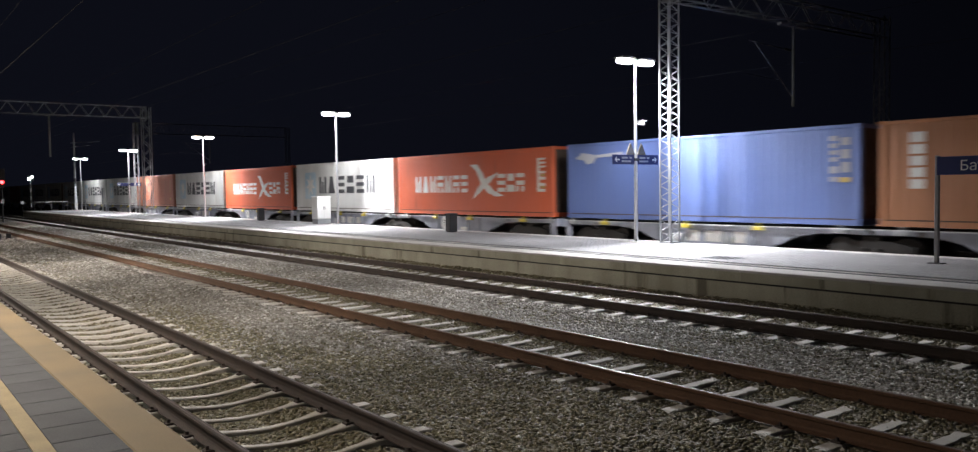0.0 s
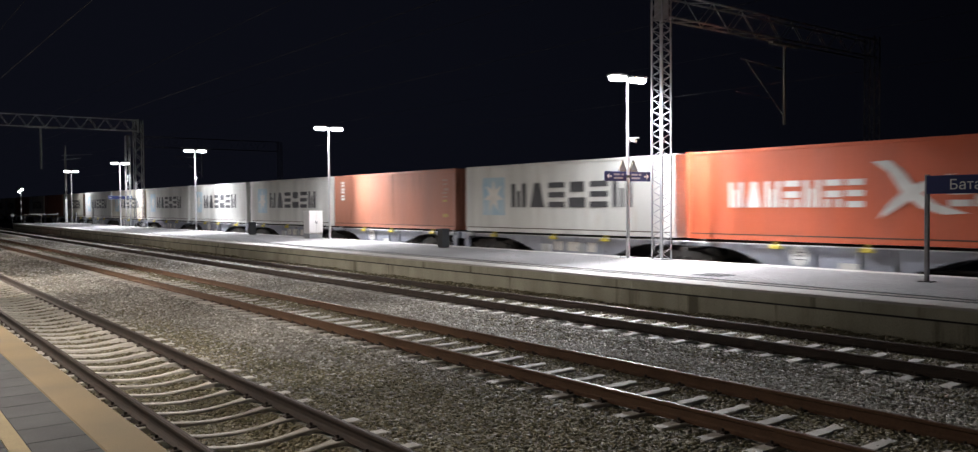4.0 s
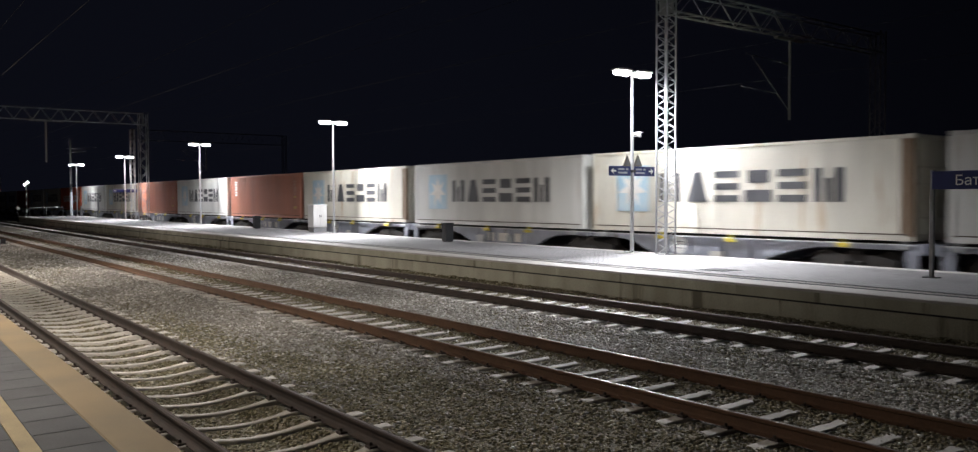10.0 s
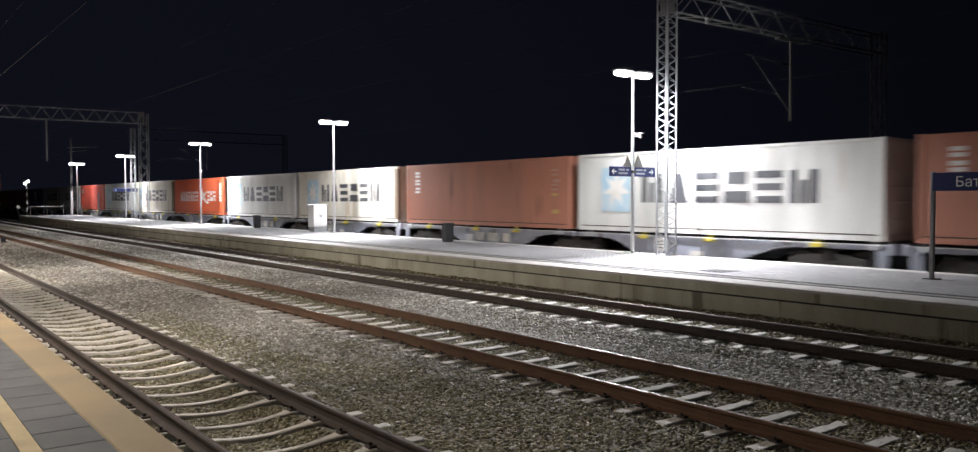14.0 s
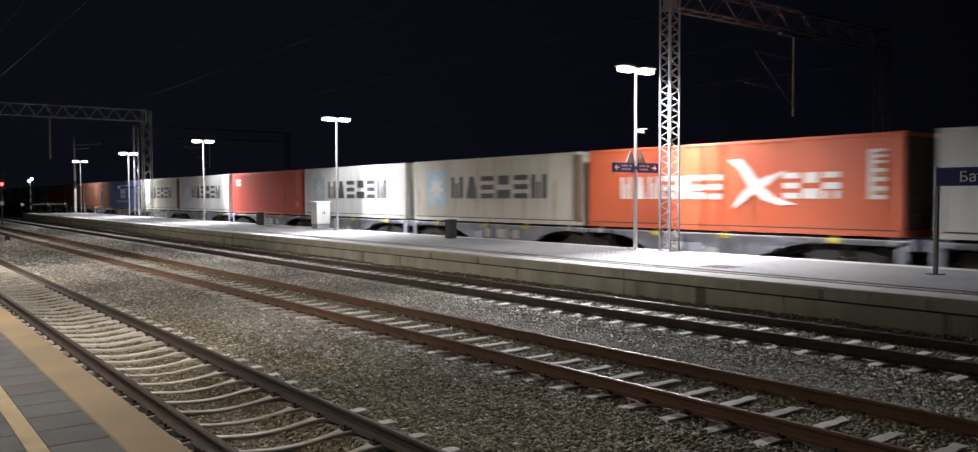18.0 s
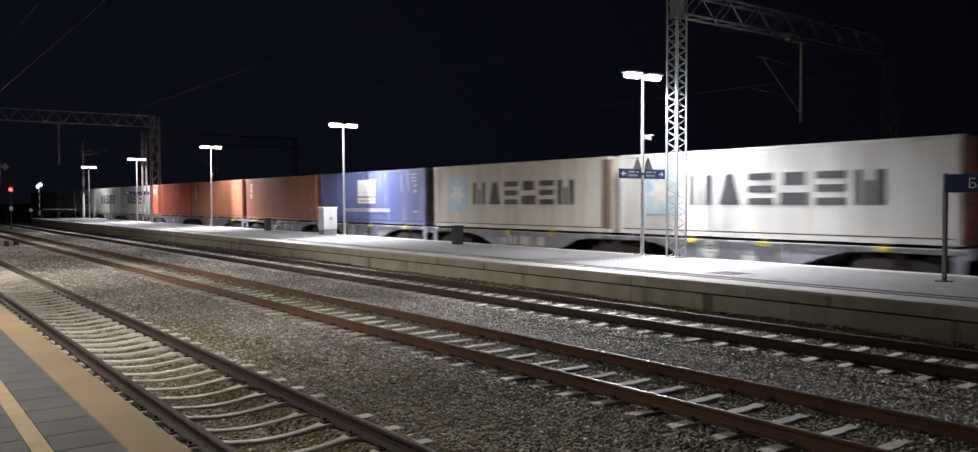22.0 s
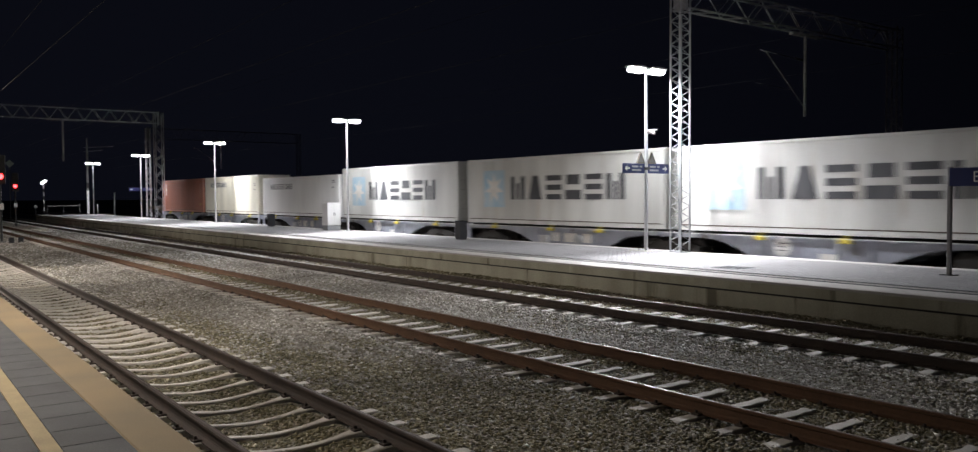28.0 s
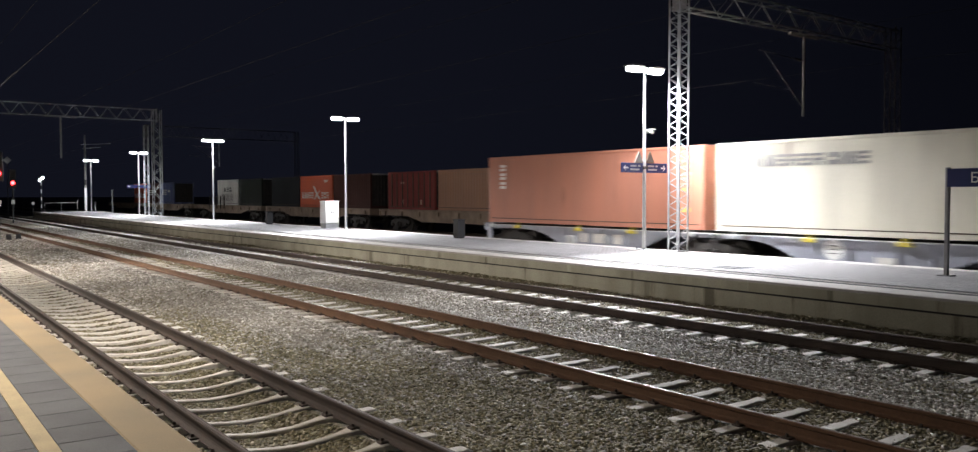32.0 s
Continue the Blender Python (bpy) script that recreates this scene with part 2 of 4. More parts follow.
RED_LIGHT = glowing("red signal light", (1.0, 0.011, 0.013), 45)
WHITE_LIGHT = glowing("white signal light", (0.9, 0.95, 1.0), 25)
WAGON_PALE = material("pale worn flange paint", (0.55, 0.56, 0.57), 0.6, 0.0, (0.32, 0.31, 0.30), 2.0, 0.8, 0.08, 30)
# Dark brown; on box ends and the rail line it stands for shade.
BOX_END = material("dark brown container end", (0.085, 0.058, 0.042), 0.9, 0.0, (0.05, 0.036, 0.028), 1.5, 0.8, 0.1, 20)
WAGON = material("blue-grey wagon paint", (0.34, 0.36, 0.43), 0.6, 0.0, (0.23, 0.235, 0.27), 1.4, 0.8, 0.08, 30,
                 spots=(0.10, 0.07, 0.055), spot_scale=2.5, spot_at=0.64)
WAGON_DARK = material("dirty running gear, shaded box ends", (0.03, 0.028, 0.027), 0.85, 0.2, (0.055, 0.045, 0.04), 4, 0.7)
WAGON_RUST = material("rust-brown wagon paint", (0.25, 0.19, 0.14), 0.85, 0.0, (0.13, 0.09, 0.068), 1.6, 0.8, 0.12, 20)
YELLOW = material("yellow bracket paint", (0.62, 0.50, 0.05), 0.6, other=(0.35, 0.28, 0.06), scale=5, mix=0.7)
JOINT_SHADE = material("black joint shade", (0.02, 0.02, 0.02), 0.9, scale=5)
PLATE_BROWN = material("grey-brown plate face", (0.15, 0.13, 0.105), 0.7, scale=3)
PLATE_GREY = material("dull grey plate face", (0.17, 0.17, 0.172), 0.7, scale=3)
RUST_STAIN = material("rust-brown stained paint", (0.20, 0.135, 0.085), 0.85, 0.0, (0.10, 0.065, 0.045), 1.5, 0.8, 0.1, 20, streak=True)
WIRE = material("dull copper wire", (0.006, 0.006, 0.006), 0.9, 0.0, scale=8)
MASONRY = material("concrete mast", (0.20, 0.20, 0.195), 0.9, scale=2, mix=0.6, grain=0.1)


def paint(name, colour, dirt=0.45, rust=(0.16, 0.07, 0.035), rough=0.58, dust=0.03, spot_at=0.66, spot_scale=1.8):
    return material(name, colour, rough, 0.0, [c * (1 - dirt) + dust for c in colour], 1.1, 0.55, 0.05, 25, streak=True,
                    spots=rust, spot_scale=spot_scale, spot_at=spot_at)


BOX_PAINT = {
    "light": paint("light grey container paint", (0.63, 0.63, 0.60), 0.5, (0.50, 0.47, 0.42), spot_at=0.62, spot_scale=2.6),
    "light_warm": paint("yellowed light grey container paint", (0.62, 0.595, 0.51), 0.5, (0.45, 0.36, 0.25), dust=0.04, spot_at=0.58, spot_scale=3.2),
    "white": paint("white container paint", (0.80, 0.80, 0.78), 0.25),
    "beige": paint("beige container paint", (0.66, 0.625, 0.51), 0.5),
    "terracotta": paint("terracotta container paint", (0.39, 0.15, 0.092)),
    "orange": paint("orange container paint", (0.43, 0.165, 0.09)),
    "brown_orange": paint("brown-orange container paint", (0.42, 0.17, 0.07)),
    "orange_red": paint("orange-red container paint", (0.58, 0.105, 0.035), 0.3),
    "red": paint("red container paint", (0.53, 0.075, 0.045), 0.3),
    "blue": paint("blue container paint", (0.088, 0.138, 0.335), 0.35, spot_at=0.76),
    "navy": paint("navy blue container paint", (0.075, 0.10, 0.25), 0.4, (0.20, 0.23, 0.33), dust=0.09, spot_at=0.58, spot_scale=3.0),
    "dull_orange": paint("dull brown-orange container paint", (0.30, 0.15, 0.085)),
    "rib_red": paint("dark red ribbed container paint", (0.19, 0.035, 0.03), rough=0.9, dust=0.0),
    "green": paint("dark grey-green container paint", (0.016, 0.020, 0.017), rough=0.95, dust=0.0),
    "brown": paint("dark brown container paint", (0.06, 0.02, 0.015), rough=0.95, dust=0.0),
    "dark": paint("dark slate container paint", (0.015, 0.017, 0.022), rough=0.95, dust=0.0),
}
MARK_GREY = material("dark grey lettering paint", (0.028, 0.030, 0.036), 0.6, other=(0.085, 0.085, 0.09), scale=1.2, mix=0.6, streak=True)
MARK_WHITE = material("white marking paint", (0.72, 0.70, 0.66), 0.7, other=(0.5, 0.47, 0.43), scale=2, mix=0.6)
MARK_BLUE = material("light blue marking paint", (0.29, 0.47, 0.60), 0.5, other=(0.50, 0.57, 0.58), scale=1.4, mix=0.9)
MARK_FAINT = material("worn pale marking paint", (0.40, 0.27, 0.21), 0.7, other=(0.33, 0.19, 0.145), scale=3, mix=0.9, streak=True)
MARK_LINE = material("faded grey lettering paint", (0.17, 0.17, 0.175), 0.7, other=(0.3, 0.29, 0.27), scale=3, mix=0.8, streak=True)
MARK_PALE = material("dusty white marking paint", (0.46, 0.46, 0.47), 0.7, other=(0.26, 0.27, 0.32), scale=1.6, mix=0.9, streak=True)
MARK_CODE = material("worn grey code paint", (0.33, 0.33, 0.35), 0.7, other=(0.2, 0.2, 0.23), scale=3, mix=0.9, streak=True)
MARK_YELLOW = material("yellow label", (0.47, 0.34, 0.10), 0.7, scale=4)


# ---- mesh helpers ----
class Form:
    """Vertices and faces of one mesh."""

    def __init__(self):
        self.v, self.f = [], []

    def add(self, verts, faces):
        o = len(self.v)
        self.v += [tuple(p) for p in verts]
        self.f += [tuple(i + o for i in f) for f in faces]
        return self

    def box(self, x0, x1, y0, y1, z0, z1, bevel=0.0):
        if bevel:
            bm = bmesh.new()
            bmesh.ops.create_cube(bm, size=1)
            for p in bm.verts:
                p.co = Vector(((x0 + x1) / 2 + p.co.x * (x1 - x0), (y0 + y1) / 2 + p.co.y * (y1 - y0), (z0 + z1) / 2 + p.co.z * (z1 - z0)))
            bmesh.ops.bevel(bm, geom=bm.edges[:], offset=bevel, segments=1, affect="EDGES")
            bm.verts.index_update()
            self.add([p.co for p in bm.verts], [[p.index for p in f.verts] for f in bm.faces])
            bm.free()
            return self
        return self.add([(x, y, z) for x in (x0, x1) for y in (y0, y1) for z in (z0, z1)],
                        [(0, 1, 3, 2), (4, 6, 7, 5), (0, 4, 5, 1), (2, 3, 7, 6), (0, 2, 6, 4), (1, 5, 7, 3)])

    def rod(self, a, b, r, r2=None, n=8):
        a, b = Vector(a), Vector(b)
        r2 = r if r2 is None else r2
        q = (b - a).to_track_quat("Z", "Y")
        ring = [q @ Vector((math.cos(2 * math.pi * i / n), math.sin(2 * math.pi * i / n), 0)) for i in range(n)]
        return self.add([a + p * r for p in ring] + [b + p * r2 for p in ring],
                        [(i, (i + 1) % n, n + (i + 1) % n, n + i) for i in range(n)] + [tuple(range(n))[::-1], tuple(range(n, 2 * n))])

    def bar(self, a, b, w, d):
        """A square bar from a to b."""
        a, b = Vector(a), Vector(b)
        q = (b - a).to_track_quat("Z", "Y")
        ring = [q @ Vector((sx * w / 2, sy * d / 2, 0)) for sx, sy in ((-1, -1), (1, -1), (1, 1), (-1, 1))]
        return self.add([a + p for p in ring] + [b + p for p in ring],
                        [(i, (i + 1) % 4, 4 + (i + 1) % 4, 4 + i) for i in range(4)] + [(3, 2, 1, 0), (4, 5, 6, 7)])

    def prism(self, outline, axis, t0, t1):
        """An outline pushed along an axis; the outline holds the other two coordinates in order."""
        n = len(outline)
        put = {"x": lambda p, t: (t, p[0], p[1]), "y": lambda p, t: (p[0], t, p[1]), "z": lambda p, t: (p[0], p[1], t)}[axis]
        return self.add([put(p, t) for t in (t0, t1) for p in outline],
                        [(i, (i + 1) % n, n + (i + 1) % n, n + i) for i in range(n)] + [tuple(range(n))[::-1], tuple(range(n, 2 * n))])

    def mesh(self, name, smooth=False):
        me = bpy.data.meshes.new(name)
        me.from_pydata(self.v, [], self.f)
        bm = bmesh.new()
        bm.from_mesh(me)
        bmesh.ops.recalc_face_normals(bm, faces=bm.faces)
        bm.to_mesh(me)
        bm.free()
        if smooth:
            me.shade_smooth()
            me.set_sharp_from_angle(angle=radians(40))
        me.materials.append(None)
        return me


def place(name, me, mat, parent=None, at=None, label=""):
    """An object on a mesh that may be shared; the material sits on the object."""
    ob = new(name, me)
    ob.material_slots[0].link = "OBJECT"
    ob.material_slots[0].material = mat
    if parent:
        ob.parent = parent
    if at is not None:
        ob.matrix_basis = at
    return tagged(ob, label) if label else ob


def part(name, form, mat, parent, label="", at=None, smooth=False):
    return place(name, form.mesh(name, smooth), mat, parent, at, label)


def thing(name, at, label, category, group="", kind=""):
    ob = new(name)
    ob.empty_display_size = 0.2
    ob.matrix_basis = at
    return tagged(ob, label, category, group, kind)


def solid(name, form, mat, label, category, kind="structure", smooth=False):
    return tagged(place(name, form.mesh(name, smooth), mat), label, category, "", kind)


# ---- ground: one sheet to the horizon, with the ballast bed on it ----
g = Form()
g.add([(-2500, -2500, -0.42), (2500, -2500, -0.42), (2500, 2500, -0.42), (-2500, 2500, -0.42)], [(0, 1, 2, 3)])
solid("ground", g, GROUND, "dark bare earth around the railway yard", "ground")


SLEEPERS = [(-5.835, 0.675), (-5.988, 0.653), (-5.522, 0.6244)]   # the first sleeper's place and the spacing on each open track


def bed_height(x, y):
    """The ballast lies level with the sleepers' shoulders and dips between the rails."""
    z = -0.235 + 0.02 * noise.noise((x * 0.35, y * 0.6, 0)) + 0.014 * noise.noise((x * 1.7, y * 1.7, 3))
    for k, axis in enumerate(TRACKS):
        s = y - axis
        d = abs(s)
        end = 1.17 if k else 1.05
        if d < 0.72:
            z -= 0.058 * (1 - d / 0.72) if k == 0 else -0.02
            if k and s > 0.15 + 0.15 * k:
                z += 0.05 * min(1.0, (s - 0.15 - 0.15 * k) / 0.2)
        elif d < 1.9:
            z += (-0.03 if k == 0 else 0.015) + ((0.07 if k == 0 else 0.03) * min(1.0, (d - end) / 0.12, (1.9 - d) / 0.3) if d > end and (s > 0 or k) else 0.075 if s < -0.93 and k == 0 else 0)
    if y > 14.95:      # a ragged bank of dirt and stones against the platform wall
        z += 0.145 * min(1.0, (y - 14.95) / 0.45) * (0.85 + 0.35 * noise.noise((x * 0.6, y, 5)) + 0.35 * noise.noise((x * 3.1, y * 2, 9)))
    return z


def bed(name, x0, x1, y0, y1, step):
    """A slightly uneven bed of ballast with shallow dips."""
    nx, ny = int((x1 - x0) / step / 2.5), int((y1 - y0) / step)
    form = Form()
    v = []
    for i in range(nx + 1):
        for j in range(ny + 1):
            x, y = x0 + (x1 - x0) * i / nx, y0 + (y1 - y0) * j / ny
            v.append((x, y, bed_height(x, y)))
    form.add(v, [(i * (ny + 1) + j, (i + 1) * (ny + 1) + j, (i + 1) * (ny + 1) + j + 1, i * (ny + 1) + j + 1)
                 for i in range(nx) for j in range(ny)])
    me = form.mesh(name)
    me.shade_smooth()
    return tagged(place(name, me, BALLAST), "grey-brown crushed stone ballast between the tracks", "ballast", "", "structure")


bed("ballast_bed", -150.0, 12.0, 1.75, 15.75, 0.125)
g = Form()
g.prism([(21.9, -0.42), (22.4, -0.27), (33.5, -0.27), (34.2, -0.42)], "x", -260, 60)
solid("ballast_bed_far", g, BALLAST, "dark crushed stone ballast under the freight trains", "ballast")


def ballast_stones(regions):
    """Loose crushed stones, too many to count: pale between the tracks, oily brown inside them and near the first platform."""
    rng = np.random.default_rng(7)
    base = np.array([(1, 0, 0), (-1, 0, 0), (0, 1, 0), (0, -1, 0), (0, 0, 1), (0, 0, -1)], float)
    tri = np.array([(0, 2, 4), (2, 1, 4), (1, 3, 4), (3, 0, 4), (2, 0, 5), (1, 2, 5), (3, 1, 5), (0, 3, 5)])
    made = {True: [], False: []}
    for x0, x1, y0, y1, n, size in regions:
        c = np.stack([rng.uniform(x0, x1, n), rng.uniform(y0, y1, n), np.zeros(n)], 1)
        keep = np.ones(n, bool)
        inside = np.zeros(n, bool)
        for axis, (start, pitch) in zip(TRACKS, SLEEPERS):
            s = c[:, 1] - axis
            keep &= np.abs(np.abs(s) - 0.76) > 0.09
            off = np.abs((c[:, 0] - start) / pitch - np.round((c[:, 0] - start) / pitch)) * pitch
            wide = np.where(np.abs(s) < (0.55 if axis < 5 else 0.1), 0.075, 0.128)
            keep &= ~((np.abs(s) < (1.05 if axis < 5 else 1.17)) & ((s < (0.9 if axis < 5 else 0.25 if axis < 10 else 0.40)) | (s > 0.9)) & (off < wide) & (rng.uniform(size=n) > 0.04))
            inside |= np.abs(s) < 0.95
        dirty = (inside & (rng.uniform(size=n) < 0.9)) | (c[:, 1] < 2.95) | (c[:, 1] > 14.98)
        grime = np.maximum(1.25 * np.clip((c[:, 0] + 15) / 6, 0, 1) * np.clip((9.0 - c[:, 1]) / 2.5, 0, 1), 0.9 * np.clip((6.5 - c[:, 1]) / 0.8, 0, 1) * np.clip((c[:, 0] + 26) / 9, 0.2, 1))
        patch = np.array([noise.noise((x * 0.5, y * 0.9, 8)) for x, y, _ in c])
        dirty |= rng.uniform(size=n) < np.where(c[:, 0] > -14, 0.1, 0.03) + 0.8 * np.clip(1.15 * grime + np.where(c[:, 0] > -14, 0.9, 0.35) * patch, 0, 1)
        for flag in (True, False):
            p = c[keep & (dirty == flag)]
            m = len(p)
            s = size * rng.uniform(0.45, 1.4, (m, 1, 1)) * (0.82 if flag else 1.0)
            p[:, 2] = [bed_height(x, y) for x, y, _ in p] + s[:, 0, 0] * 0.12
            q, _ = np.linalg.qr(rng.normal(size=(m, 3, 3)))
            shape = np.einsum("nij,nkj->nki", q, base[None] * np.array((1.35, 0.95, 0.8)) * s * rng.uniform(0.6, 1.3, (m, 6, 1)))
            shape[:, :, 2] *= 0.55
            made[flag].append((shape + p[:, None]).reshape(-1, 3))
    for flag, name, mat, label in ((True, "oily_stones", STONES_DIRTY, "oily dark brown crushed stones between the rails"),
                                   (False, "ballast_stones", STONES, "loose pale grey and brown crushed stones")):
        v = np.concatenate(made[flag])
        f = (tri[None] + 6 * np.arange(len(v) // 6)[:, None, None]).reshape(-1)
        me = bpy.data.meshes.new(name)
        me.vertices.add(len(v))
        me.vertices.foreach_set("co", v.reshape(-1).astype(np.float32))
        me.loops.add(len(f))
        me.loops.foreach_set("vertex_index", f.astype(np.int32))
        me.polygons.add(len(f) // 3)
        me.polygons.foreach_set("loop_start", np.arange(0, len(f), 3, dtype=np.int32))
        me.update(calc_edges=True)
        me.validate()
        me.materials.append(None)
        tagged(place(name, me, mat), label, "gravel", "", "stuff")


ballast_stones([(-12, -2, 1.95, 15.6, 84000, 0.032), (-22, -12, 1.95, 15.6, 60000, 0.036), (-36, -22, 1.95, 15.6, 46000, 0.044), (-80, -36, 1.95, 15.6, 40000, 0.055), (-60, 2, 15.05, 15.6, 9000, 0.055)])

# ---- tracks ----
RAIL_BODY = [(-0.075, -0.18), (0.075, -0.18), (0.075, -0.168), (0.02, -0.15), (0.01, -0.13), (0.01, -0.05), (0.0365, -0.037),
             (0.0365, -0.008), (0.026, 0.0), (-0.026, 0.0), (-0.0365, -0.008), (-0.0365, -0.037), (-0.01, -0.05), (-0.01, -0.13), (-0.02, -0.15), (-0.075, -0.168)]
RAIL_TOP = [(-0.014, -0.003), (0.014, -0.003), (0.012, 0.0015), (-0.012, 0.0015)]


def sleeper_mesh(waist, mid, dip):
    form = Form()
    line = []
    for y in (-1.35, -1.3, -0.95, -0.66, -0.58, -0.48, -0.36, -0.24, -0.12, 0.0, 0.12, 0.24, 0.36, 0.48, 0.58, 0.66, 0.95, 1.3, 1.35):
        a = abs(y)
        top = -0.172 if a > 0.65 else -0.172 - dip * math.cos(a / 0.66 * math.pi / 2)
        if a > 1.32:
            top -= 0.02
        half = 0.092 if a > waist else 0.07 if a > waist - 0.1 else mid
        line.append((y, top, half))
    v, f = [], []
    for y, top, half in line:
        v += [(-half - 0.04, y, -0.40), (-half, y, top - 0.012), (-half + 0.015, y, top), (half - 0.015, y, top), (half, y, top - 0.012), (half + 0.04, y, -0.40)]
    for i in range(len(line) - 1):
        for j in range(5):
            a = i * 6 + j
            f.append((a, a + 1, a + 7, a + 6))
    f += [tuple(range(6)), tuple(range(len(v) - 6, len(v)))[::-1]]
    form.add(v, f)
    return form.mesh("sleeper")


SLEEPER_ME, SLEEPER_WIDE_ME = sleeper_mesh(0.6, 0.052, 0.068), sleeper_mesh(0.3, 0.09, 0.01)
clip = Form()
for s in (-1, 1):
    clip.box(-0.06, 0.06, s * 0.11 - 0.05, s * 0.11 + 0.05, -0.186, -0.15, 0.008)
    clip.rod((0, s * 0.12, -0.16), (0, s * 0.12, -0.115), 0.022, 0.018, 6)
CLIP_ME = clip.mesh("fastening")


def track(name, axis, steel, x0, x1, first, pitch, near_from, label):
    at = pose(0, axis, 0)
    root = thing(name, at, label, "track", "railway tracks", "structure")
    for s in (-1, 1):
        rail = part("rail", Form().prism([(y + s * 0.7965, z) for y, z in RAIL_BODY], "x", x0, x1), steel, root)
        part("rail_head", Form().prism([(y + s * 0.7965, z) for y, z in RAIL_TOP], "x", x0, x1), RAIL_DULL if axis < 5 else RAIL_HEAD, rail, "worn running surface")
    n = int((first - x0) / pitch)
    for i in range(-14, min(n, 190)):
        x = first - i * pitch
        sl = place("sleeper", SLEEPER_ME if axis < 5 else SLEEPER_WIDE_ME, SLEEPER, root, pose(x, 0, random.uniform(-0.012, 0.006), 0, 0, random.uniform(-0.8, 0.8)))
        if x > near_from:
            for s in (-1, 1):
                place("fastening", CLIP_ME, FASTENER, sl, pose(0, s * 0.7965, 0))


track("track_1", TRACKS[0], RAIL_DARK, -150, 12, *SLEEPERS[0], -28, "railway track with dark brown rails on concrete sleepers")
track("track_2", TRACKS[1], RAIL_RUST, -150, 12, *SLEEPERS[1], -24, "railway track with rust-red rails on concrete sleepers")
track("track_3", TRACKS[2], RAIL_DARK, -150, 12, *SLEEPERS[2], -18, "railway track with dark rails beside the far platform wall")
for name, axis, label in (("track_4", MAIN_AXIS, "railway track under the passing container train"),
                          ("track_5", FAR_AXIS, "railway track under the second freight train")):
    root = thing(name, pose(0, axis, 0), label, "track", "railway tracks", "structure")
    for s in (-1, 1):
        rail = part("rail", Form().prism([(y + s * 0.7965, z) for y, z in RAIL_BODY], "x", -260, 60), RAIL_DARK, root)
        part("rail_head", Form().prism([(y + s * 0.7965, z) for y, z in RAIL_TOP], "x", -260, 60), RAIL_HEAD, rail)
    rest = Form()
    for i in range(260):
        rest.box(-150 + i * 0.625 - 0.12, -150 + i * 0.625 + 0.12, -1.35, 1.35, -0.4, -0.19)
    tagged(part("sleeper_row", rest, SLEEPER, root), kind="stuff")

# ---- far platform ----
PX0, PX1 = -113.5, 40.0
root = thing("platform_far", pose(0, 0, 0), "pale paved island platform with a concrete edge wall", "platform", "", "structure")
part("fill", Form().box(PX0 + 0.1, PX1, FAR_EDGE + 0.12, BACK_EDGE - 0.12, -0.42, PLAT - 0.02), WALL, root)
part("paving", Form().box(PX0 + 0.1, PX1, FAR_EDGE + 1.42, BACK_EDGE - 0.55, PLAT - 0.10, PLAT), PAVING, root, "small pale paving blocks")
for y in (FAR_EDGE + 0.90, FAR_EDGE + 1.36):
    part("joint_strip", Form().box(PX0 + 0.1, PX1, y - 0.07, y + 0.08, PLAT - 0.10, PLAT + 0.007), DARK_STRIP, root, "dark drainage joint")
cop = Form().box(0.002, 2.998, 0, 0.90, -0.06, 0, 0.010).mesh("coping_slab")
tac = Form()
tac.box(0.003, 0.597, 0, 0.40, -0.10, 0.0)
for i in range(5):
    tac.box(0.02, 0.58, 0.03 + i * 0.075, 0.065 + i * 0.075, 0.0, 0.005)
tac = tac.mesh("tactile_slab")
bcop = Form().box(0.004, 2.996, 0, 0.55, -0.17, 0, 0.012).mesh("coping_slab_back")
ledge = Form().box(0.002, 2.998, 0, 0.10, -0.20, 0, 0.004).mesh("ledge_block")
for y in (FAR_EDGE + 0.06, BACK_EDGE - 0.16):
    part("edge_wall", Form().box(PX0, 37.0, y, y + 0.058, -0.42, -0.06).box(PX0, 37.0, y + 0.012, y + 0.058, -0.055, 0.295), WALL, root)
# Black strip puts the shade of the recessed joint into colour.
part("wall_joint", Form().box(PX0 + 0.1, 37.0, FAR_EDGE + 0.075, FAR_EDGE + 0.119, 0.29, 0.36), JOINT_SHADE, root, "recessed joint, its shade a black strip")
x = PX0
while x < 34:
    place("coping_slab", cop, COPING, root, pose(x, FAR_EDGE, PLAT))
    place("coping_slab", bcop, COPING, root, pose(x, BACK_EDGE - 0.55, PLAT))
    place("ledge_block", ledge, WALL, root, pose(x, FAR_EDGE + 0.025, PLAT - 0.062))
    x += 3.0
for i in range(120):
    x = -42.0 + 0.6 * i
    place("tactile_slab", tac, COPING, root, pose(x, FAR_EDGE + 0.96, PLAT - 0.004))
part("tactile_band", Form().box(PX0 + 0.1, -42.0, FAR_EDGE + 0.96, FAR_EDGE + 1.36, PLAT - 0.1, PLAT), COPING, root)
part("end_wall", Form().box(PX0 - 0.08, PX0 + 0.1, FAR_EDGE + 0.05, BACK_EDGE - 0.05, -0.42, PLAT - 0.002, 0.01), WALL, root)

